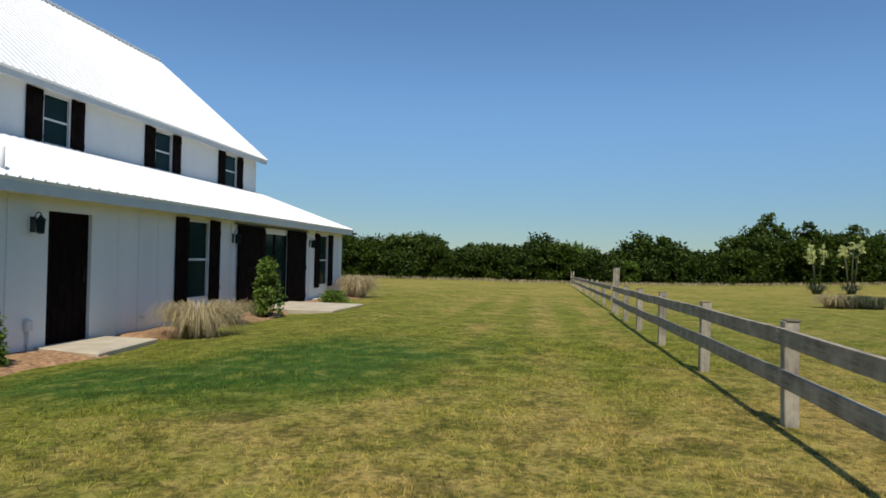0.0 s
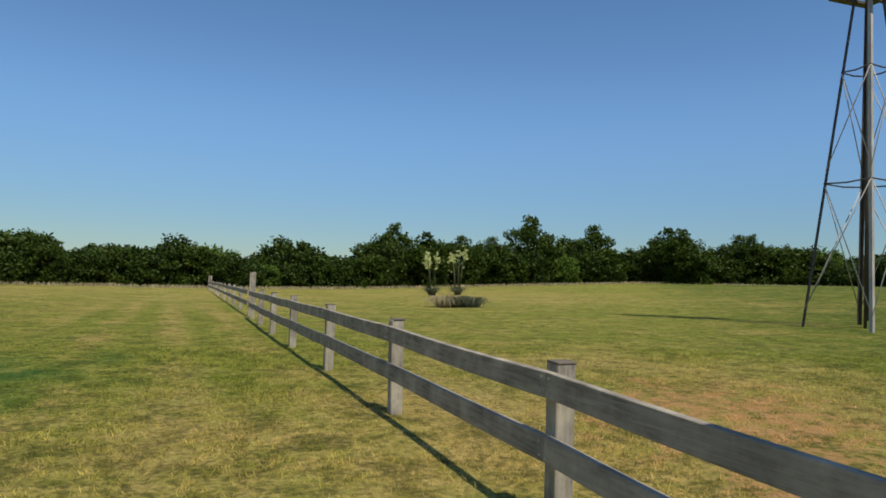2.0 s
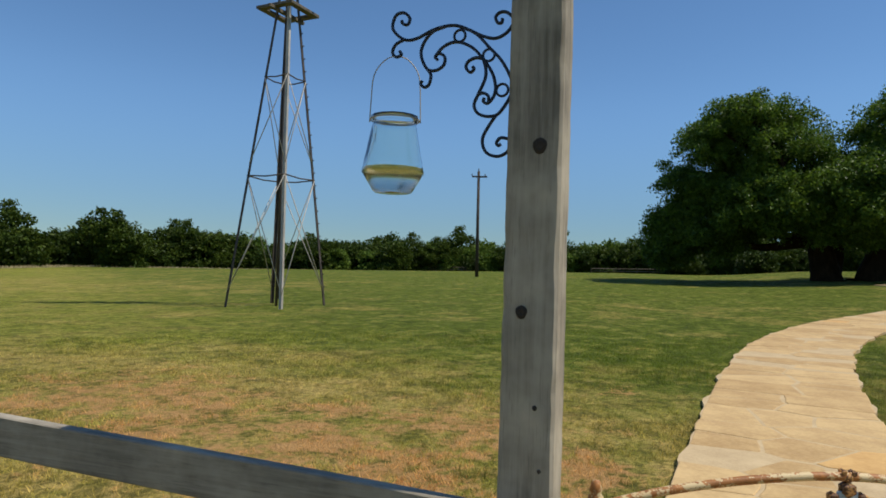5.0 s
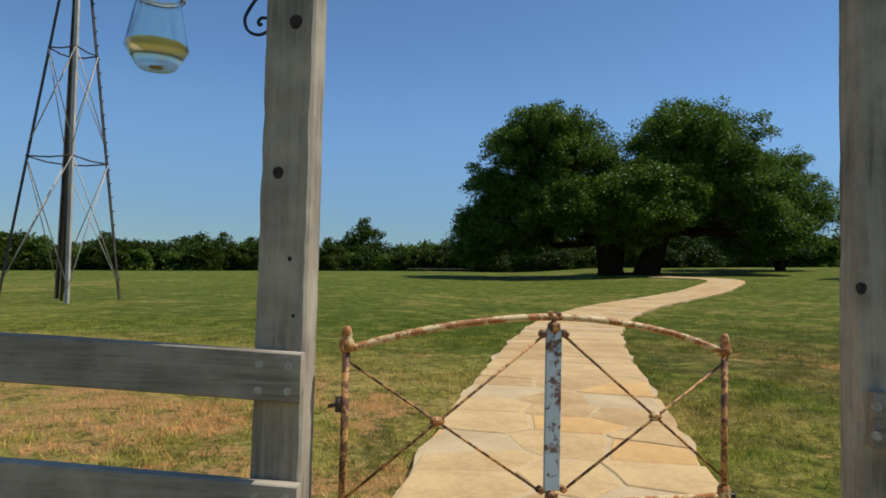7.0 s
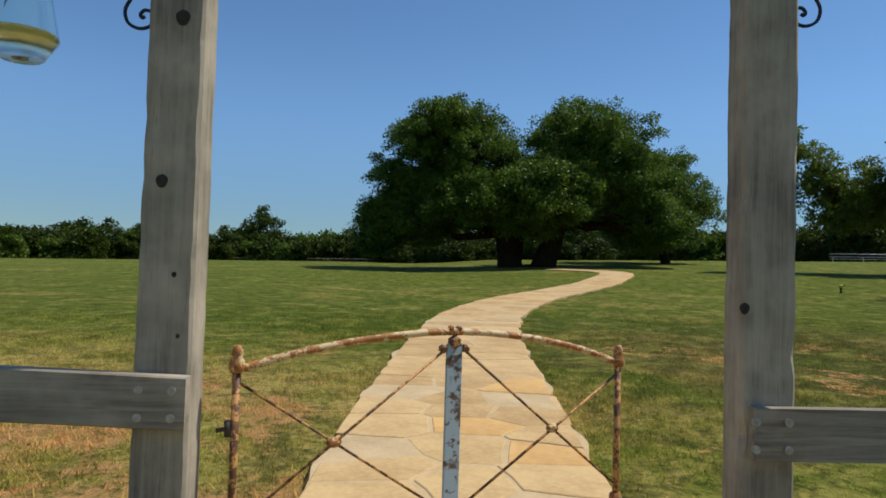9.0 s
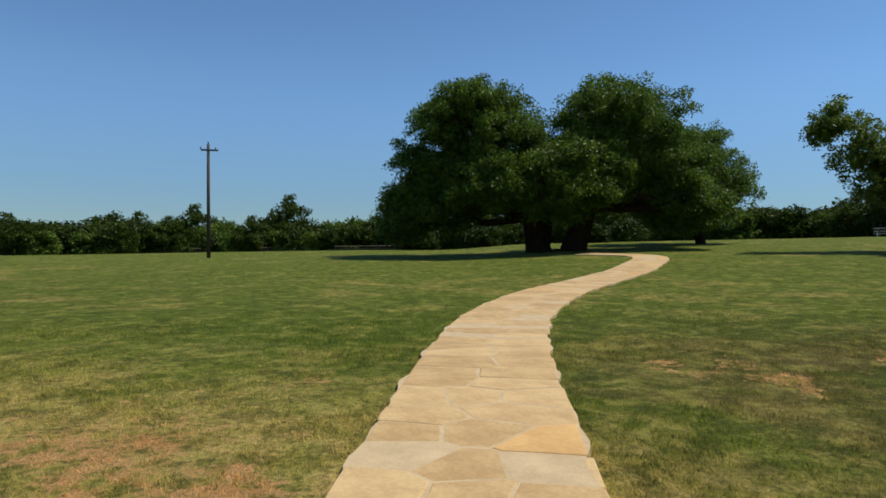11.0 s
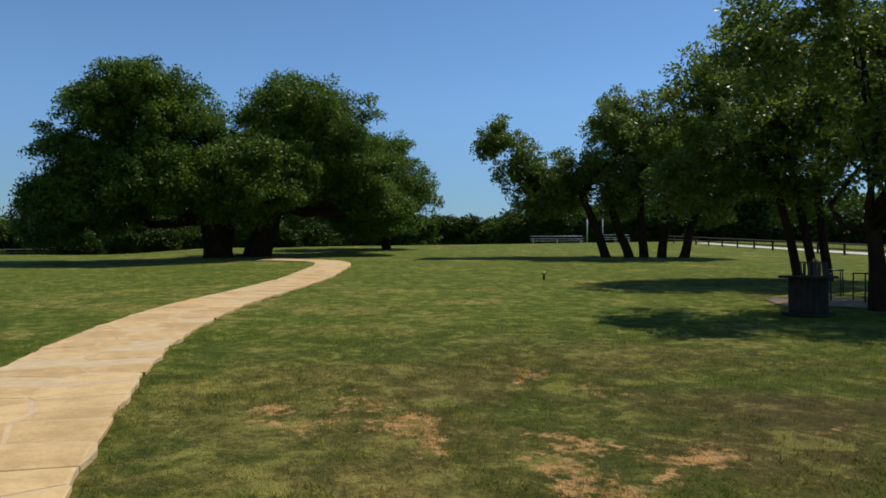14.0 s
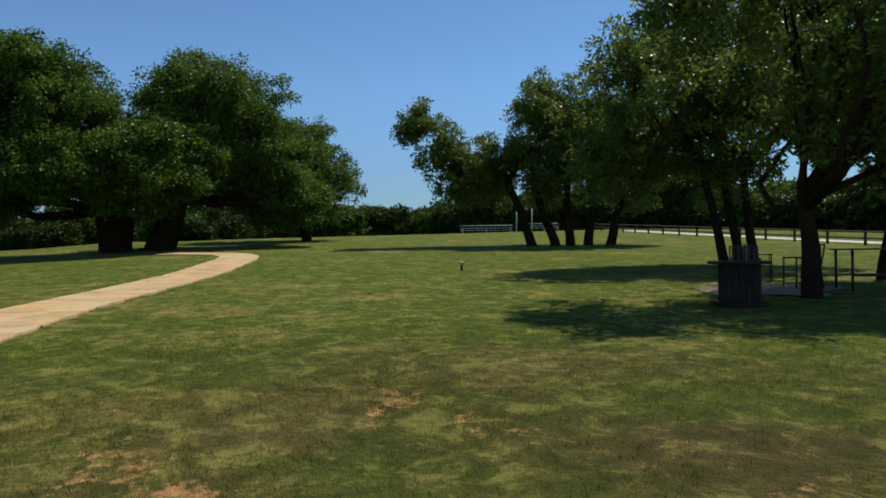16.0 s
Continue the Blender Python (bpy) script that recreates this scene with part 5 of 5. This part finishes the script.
def lean_grove(x, y, feet, boxes, seed, label, leaves=M_OLIVE, density=9.0, per=46, spread=0.45, size=0.10, r=0.22, height=3.0):
    trunks = []
    for a, b, c in feet:
        f, t = R * a, R * b + A * c
        trunks.append(((f.x, f.y, gz(x + f.x, y + f.y) - gz(x, y)), (t.x, t.y, height), r, r * 0.6))
    return tree("oak_tree", (x, y, gz(x, y)), trunks, side_blobs(boxes, seed), leaves, label, seed, density, per, spread, size, "", 5, 0.7)


lean_grove(33.6, -27.6, ((-1.9, -3.4, 0), (-0.6, -1.8, 0.3), (0.2, 0.2, 0.6), (1.2, 1.4, 0), (2.4, 3.8, 0.3)),
           ((-9.6, -6.2, -1.2, 1.2, 5.7, 8.2, 18, 0.4, 0.8), (-8.0, -2.0, -2, 2, 2.5, 7.2, 36, 0.6, 1.2), (-3.6, 4.4, -3, 3, 2.0, 9.7, 66, 0.8, 1.5), (1.0, 6.2, -2, 2, 2.0, 9.0, 38, 0.8, 1.4)),
           51, "cluster of leaning oak trunks with an open crown", height=3.8, r=0.30, size=0.10, density=6.0, spread=0.42)
lean_grove(18.4, -21.2, ((0, -0.8, 0.2), (0.5, 0.0, 0.5), (0.9, 0.6, 0.1)),
           ((-4.3, 5.4, -3, 3, 2.0, 8.8, 80, 0.7, 1.4), (-5.2, -1.4, -1, 1, 2.2, 5.0, 18, 0.45, 0.8)),
           52, "three slanting oak trunks with a loose olive-green crown", height=3.6, r=0.17, size=0.08, density=6.0, spread=0.38)
lean_grove(11.9, -15.0, ((0.1, 0.0, 0.1),),
           ((-2.9, -0.4, -2, 2, 3.7, 6.9, 26, 0.4, 0.8), (-2.0, 6.2, -2.5, 2.5, 2.2, 8.2, 68, 0.6, 1.2), (0.6, 5.5, -1.5, 1.5, 1.9, 4.2, 20, 0.35, 0.65)),
           53, "dark shade oak over the garden seats", height=1.9, r=0.20, size=0.065, per=54, spread=0.33, density=6.5)
lean_grove(13.0, -19.6, ((0, 0.2, -0.1),), ((-2.5, 3.8, -2, 2, 3.0, 7.6, 26, 0.6, 1.2),), 54, "slender shade oak behind the garden seats", height=2.8, r=0.12, size=0.07, density=7.0)


def woods():
    rng = np.random.default_rng(77)
    kinds = []
    for i, (m, w, h, nb, lab) in enumerate(((M_CEDAR, 2.4, 5.0, 14, "dark green cedar at the field's edge"), (M_WOODS, 3.2, 5.2, 16, "dense green tree at the field's edge"), (M_LIME, 2.6, 4.2, 12, "light green tree at the field's edge"), (M_WOODS, 3.6, 6.8, 18, "tall dark tree at the field's edge"), (M_CEDAR, 3.2, 3.6, 12, "low dark thicket at the field's edge"))):
        blobs = [(0, 0, h * 0.42, w * 0.75, w * 0.75, h * 0.45)] + spread_blobs(np.random.default_rng(60 + i), nb, (-w, -w, -0.6), (w, w, h), 0.7, 1.4, 0.85) + spread_blobs(np.random.default_rng(160 + i), 7, (-w, -w, -0.9), (w, w, 1.6), 0.7, 1.1, 0.9)
        t0 = tree("field_tree", (0, 0, -60 - i), [((0, 0, 0), (0, 0, h * 0.5), 0.2, 0.1)], blobs, m, lab, 80 + i, 4.4, 24, 0.6, 0.2, "trees round the field", 1)
        kinds.append(t0)
    line = [(-75, 52), (-45, 62), (-18, 69), (4, 76), (30, 79), (60, 80), (84, 68), (101, 50), (106, 28), (108, 6), (104, -16), (92, -36), (84, -52), (66, -66), (44, -66), (22, -64), (0, -60)]
    used = set()
    pts = [Vector((*p, 0)) for p in line]
    for row, (back, step) in enumerate(((0.0, 2.5), (4.0, 3.2))):
        carry = 0.0
        for a, b in zip(pts, pts[1:]):
            d = (b - a).normalized()
            out = Vector((d.y, -d.x, 0)) * -1
            L = (b - a).length
            s = carry
            while s < L:
                p = a + d * s + out * (back + rng.uniform(-1.5, 1.5))
                north = p.y > 55 and p.x < 12
                k = int(rng.choice(5, p=[0.47, 0.21, 0.12, 0.0, 0.20] if north else [0.12, 0.35, 0.2, 0.15, 0.18]))
                sc = rng.uniform(0.8, 1.15) * (1.0 if row == 0 else 1.2) * ((1.12 if p.x > 45 else 0.98) if p.y > 55 else 1.06 if p.x > 80 else 1.1)
                m = pose(p.x, p.y, gz(p.x, p.y) - 0.1, 0, 0, rng.uniform(0, 360))
                if k not in used:
                    used.add(k)
                    kinds[k].matrix_basis = m
                    kinds[k].scale = (sc, sc, sc * rng.uniform(0.85, 1.1))
                else:
                    c = copy_thing(kinds[k], m)
                    c.scale = (sc, sc, sc * rng.uniform(0.85, 1.1))
                s += step * rng.uniform(0.75, 1.25)
            carry = s - L
    # taller single trees that stand out of the line
    for x, y, sc, k in ((29.5, 77, 1.0, 3), (34, 78, 0.95, 3), (39, 79, 0.95, 3), (65.5, 73, 1.12, 3), (76, 72, 0.9, 1), (96, 48, 1.1, 1), (-10.5, 69, 0.65, 3), (-20.0, 63, 0.55, 3), (88, -20, 1.0, 3), (60, -12, 0.55, 4), (62, -3, 0.6, 4), (61, 3, 0.6, 4), (64, -16, 0.7, 4)):
        c = copy_thing(kinds[k], pose(x, y, gz(x, y) - 0.1, 0, 0, x * 31 % 360))
        c.scale = (sc, sc, sc)


woods()

# ---- tall dry grass along the foot of the trees ----
def verge():
    rng = np.random.default_rng(31)
    line = np.array([(-75, 48), (-45, 58), (-18, 65), (4, 72), (30, 75), (60, 76), (80, 64), (97, 47), (102, 27), (104, 6), (100, -15)], float)
    seg = np.hypot(*np.diff(line, axis=0).T)
    s = rng.random(16000) * seg.sum()
    cum = np.concatenate([[0], np.cumsum(seg)])
    px = np.interp(s, cum, line[:, 0]) + rng.normal(size=len(s)) * 1.2
    py = np.interp(s, cum, line[:, 1]) + rng.normal(size=len(s)) * 1.2
    z, h = land(px, py) - 0.02, rng.uniform(0.10, 0.36, len(s))
    a = rng.uniform(0, math.pi, len(s))
    c, d, lx = np.cos(a) * 0.06, np.sin(a) * 0.06, rng.normal(size=len(s)) * 0.12
    q = np.stack([np.stack([px - c, py - d, z], 1), np.stack([px + c, py + d, z], 1), np.stack([px + lx + c * .4, py + d * .4, z + h], 1), np.stack([px + lx - c * .4, py - d * .4, z + h], 1)], 1)
    tagged(quads_mesh("dry_grass_verge", q, M_STRAW), "tall dry grass along the field edge", "grass", "", "stuff")


verge()

# ---- beyond: a belt of distant woods that closes the field ----
vb, fb = [], []
rb = random.Random(9)
for k in range(181):
    a = 2 * math.pi * k / 180
    r = 190 + 25 * math.sin(3 * a)
    h = 4.5 + 1.5 * rb.random()
    x, y = 10 + r * math.cos(a), r * math.sin(a)
    z = gz(x, y) - 1.5
    vb += [(x, y, z - 2), (x, y, z + h), (x * 1.05, y * 1.05, z + h * 0.9)]
for k in range(180):
    fb += [(3 * k, 3 * k + 3, 3 * k + 4, 3 * k + 1), (3 * k + 1, 3 * k + 4, 3 * k + 5, 3 * k + 2)]
tagged(mesh_ob("backdrop", vb, fb, M_CEDAR), "distant belt of dark woods", "woods", "", "structure")


# ---- far rail fences, road and bleachers ----
def rail_line(pts, h, step, material, label, rails=(0.95, 0.5), size=0.10):
    th = thing("rail_fence", (0, 0, 0), 0, label, "fence")
    for a, b in zip(pts, pts[1:]):
        A0, B0 = Vector((*a, 0)), Vector((*b, 0))
        L = (B0 - A0).length
        n = max(1, int(L / step))
        prev = None
        for i in range(n + 1):
            p = A0.lerp(B0, i / n)
            g = gz(p.x, p.y)
            part("post", box((p.x - size / 2, p.y - size / 2, g - 0.2), (p.x + size / 2, p.y + size / 2, g + h)), material, th)
            if prev:
                for q in rails:
                    tube("rail", [(prev.x, prev.y, gz(prev.x, prev.y) + h * q), (p.x, p.y, g + h * q)], 0.05, material, th, 4, smooth_faces=False)
            prev = p
    return th


rail_line([(12, -34.5), (21, -37.5), (38, -43.5), (58, -51.5)], 0.72, 2.4, M_POLE, "dark rail fence along the gravel lane")
rail_line([(101, 44), (104, 22)], 1.1, 3.0, M_PLANK, "pale rail fence at the far field edge", (0.95, 0.6, 0.25))
rail_line([(103, 18), (104, 8)], 1.1, 3.0, M_PLANK, "pale rail fence at the far field edge", (0.95, 0.6, 0.25))
vr, fr = [], []
lane = curve_line([(3, -36.5, 0), (20.6, -40, 0), (38, -46, 0), (54, -52.5, 0)], 10)
for p in lane:
    for w in (-1.0, 1.0):
        vr.append((p.x, p.y + w, gz(p.x, p.y + w) + 0.03))
fr = [(2 * k, 2 * k + 2, 2 * k + 3, 2 * k + 1) for k in range(len(lane) - 1)]
tagged(mesh_ob("gravel_lane", vr, fr, M_GRAVEL), "pale gravel lane behind the rail fence", "road", "", "structure")


def make_bleacher(x, y, turn, length, rows):
    th = thing("bleacher", (x, y, gz(x, y)), turn, "white metal bleacher benches beside the arena", "bleacher", "bleachers by the arena")
    for r in range(rows):
        z = 0.35 + 0.25 * r
        part("seat_plank", box((-length / 2, r * 0.6 - 0.14, z - 0.03), (length / 2, r * 0.6 + 0.14, z), 0.005), M_WHITE, th)
        for u in (-0.45, 0, 0.45):
            tube("support", [(u * length, r * 0.6, -0.1), (u * length, r * 0.6, z - 0.03)], 0.03, M_WHITE, th, 6)
    tube("guard_rail", [(-length / 2, rows * 0.6, 0.40 + 0.25 * rows), (length / 2, rows * 0.6, 0.40 + 0.25 * rows)], 0.03, M_WHITE, th, 6)


make_bleacher(65.3, -43.1, -119, 5.8, 2)
make_bleacher(62.2, -48.6, -119, 3.2, 2)
for x, y in ((63.7, -45.9), (62.8, -47.3)):
    th = thing("white_pole", (x, y, gz(x, y)), 0, "slim white pole by the bleachers", "pole", "poles by the bleachers")
    tube("shaft", [(0, 0, -0.1), (0, 0, 2.6)], 0.05, M_WHITE, th, 8)
    lathe("cap", [(0.0, 2.6), (0.06, 2.6), (0.05, 2.66), (0.0, 2.67)], M_WHITE, th, 8)


# ---- garden seats under the shade oak ----
def make_spool(x, y):
    th = thing("spool_table", (x, y, gz(x, y)), 0, "old wooden cable spool used as a garden table", "table")
    lathe("tabletop", [(0.0, 0.70), (0.50, 0.70), (0.505, 0.705), (0.505, 0.74), (0.50, 0.745), (0.0, 0.745)], M_SPOOL, th, 28, smooth_faces=False)
    dr = lathe("drum", [(0.32, 0.04), (0.32, 0.70)], M_SPOOL, th, 20, smooth_faces=False)
    for k in range(20):
        a = 2 * math.pi * (k + 0.5) / 20
        m = Matrix.Rotation(a, 4, 'Z')
        part("stave", box((0.318, -0.047, 0.045), (0.336, 0.047, 0.70), 0.004, m), M_SPOOL, dr)
    lathe("lower_flange", [(0.0, 0.0), (0.46, 0.0), (0.46, 0.04), (0.0, 0.04)], M_SPOOL, th, 28, smooth_faces=False)


def make_chair(x, y, turn, label="dark metal garden armchair under the oak"):
    th = thing("garden_chair", (x, y, gz(x, y)), turn, label, "chair", "chairs under the oak")
    for k in range(5):
        part("seat_slat", box((-0.25, -0.25 + 0.1 * k, 0.42), (0.25, -0.165 + 0.1 * k, 0.44), 0.004), M_CHAIR, th)
    for sx in (-0.26, 0.26):
        tube("front_leg", [(sx, -0.26, 0), (sx, -0.25, 0.64)], 0.016, M_CHAIR, th, 6)
        tube("back_leg", [(sx, 0.30, 0), (sx, 0.24, 0.42), (sx, 0.33, 0.90)], 0.016, M_CHAIR, th, 6)
        tube("armrest", [(sx, -0.28, 0.64), (sx, 0.28, 0.64)], 0.018, M_CHAIR, th, 6)
    for k in range(5):
        u = -0.2 + 0.1 * k
        part("back_slat", box((u - 0.03, 0.26, 0.46), (u + 0.03, 0.275, 0.88), 0.004, Matrix.Translation((0, 0.0, 0))), M_CHAIR, th)
    tube("top_rail", [(-0.26, 0.33, 0.90), (0.26, 0.33, 0.90)], 0.018, M_CHAIR, th, 6)


make_spool(12.0, -13.25)
make_chair(13.6, -15.6, 30)
make_chair(13.0, -16.6, 150)
make_chair(14.5, -17.3, -60)


def make_bar_table(x, y, turn):
    th = thing("garden_table", (x, y, gz(x, y)), turn, "long dark garden table under the oak", "table")
    for k in range(4):
        part("plank", box((-0.9, -0.34 + 0.17 * k, 0.80), (0.9, -0.18 + 0.17 * k, 0.83), 0.004), M_CHAIR, th)
    for u in (-0.8, 0.8):
        for v in (-0.28, 0.28):
            tube("leg", [(u, v, 0), (u, v, 0.80)], 0.03, M_CHAIR, th, 6)
    for v in (-0.28, 0.28):
        tube("stretcher", [(-0.8, v, 0.3), (0.8, v, 0.3)], 0.02, M_CHAIR, th, 6)


make_bar_table(11.8, -17.4, 60)
vv = [(13.2 + 1.2 * math.cos(a) * (1 + 0.2 * math.sin(3 * a) + 0.13 * math.sin(7 * a)), -15.8 + 1.4 * math.sin(a) * (1 + 0.18 * math.sin(2 * a) + 0.12 * math.sin(5 * a))) for a in (2 * math.pi * k / 40 for k in range(40))]
bm = bmesh.new()
cv = bm.verts.new((13.2, -15.8, gz(13.2, -15.8) + 0.03))
rv = [bm.verts.new((x, y, gz(x, y) + 0.02)) for x, y in vv]
for k in range(40):
    bm.faces.new((cv, rv[k], rv[(k + 1) % 40]))
tagged(part("bare_earth_patch", bm, M_DIRT), "trodden bare earth under the oak", "earth", "", "structure")


# ---- sprinkler ----
x, y = 22.65, -14.15
th = thing("sprinkler", (x, y, gz(x, y)), 0, "small yellow-topped lawn sprinkler on a black stake", "sprinkler")
tube("stake", [(0, 0, -0.05), (0, 0, 0.18)], 0.035, M_BLACK, th, 8)
lathe("cap", [(0.0, 0.17), (0.07, 0.18), (0.085, 0.22), (0.06, 0.27), (0.0, 0.28)], M_YELLOW, th, 10)
tube("nozzle", [(0, 0, 0.22), (-0.10, -0.04, 0.25)], 0.018, M_BLACK, th, 6)


# ---- lawn blades close to the walk ----
def lawn_blades():
    rng = np.random.default_rng(99)
    n = 620000
    r = 1.0 + 11.0 * rng.random(n) ** 0.85
    a = rng.uniform(0, 2 * math.pi, n)
    t = rng.random(n)
    cx, cy = np.interp(t, [0, 0.4, 1], [0.5, 1.5, 5.0]), np.interp(t, [0, 0.4, 1], [0.5, -0.3, -3.2])
    px, py = cx + r * np.cos(a), cy + r * np.sin(a)
    # none on the path, the house, or in the bed
    dist = np.full(n, 9.0)
    for s in np.linspace(0, PF[-1, 0], 160):
        x0, y0 = on_path(s, 0)
        h = np.interp(s, PF[:, 0], PF[:, 5])
        dist = np.minimum(dist, np.hypot(px - x0, py - y0) - h)
    ok = (dist > 0.02) & (px > -5.4)
    px, py = px[ok], py[ok]
    # patchy cover
    cover = np.array([noise.noise((x * 0.55, y * 0.55, 0)) + 0.8 * noise.noise((x * 2.3, y * 2.3, 5)) + 0.9 * noise.noise((x * 7.5, y * 7.5, 2)) for x, y in zip(px, py)])
    keep = rng.random(len(px)) < np.clip(0.5 + 1.3 * cover, 0.03, 1)
    px, py = px[keep], py[keep]
    n = len(px)
    z = land(px, py) - 0.004
    h = rng.uniform(0.012, 0.042, n)
    th_ = rng.uniform(0, 2 * math.pi, n)
    w = rng.uniform(0.002, 0.0052, n)
    lx, ly = rng.normal(size=n) * 0.018, rng.normal(size=n) * 0.018
    c, s = np.cos(th_) * w, np.sin(th_) * w
    q = np.stack([np.stack([px - c, py - s, z], 1), np.stack([px + c, py + s, z], 1), np.stack([px + lx + c * .3, py + ly + s * .3, z + h], 1), np.stack([px + lx - c * .3, py + ly - s * .3, z + h], 1)], 1)
    tagged(quads_mesh("grass_blades", q, M_BLADE), "short mown grass blades", "grass", "", "stuff")


lawn_blades()
make_path()
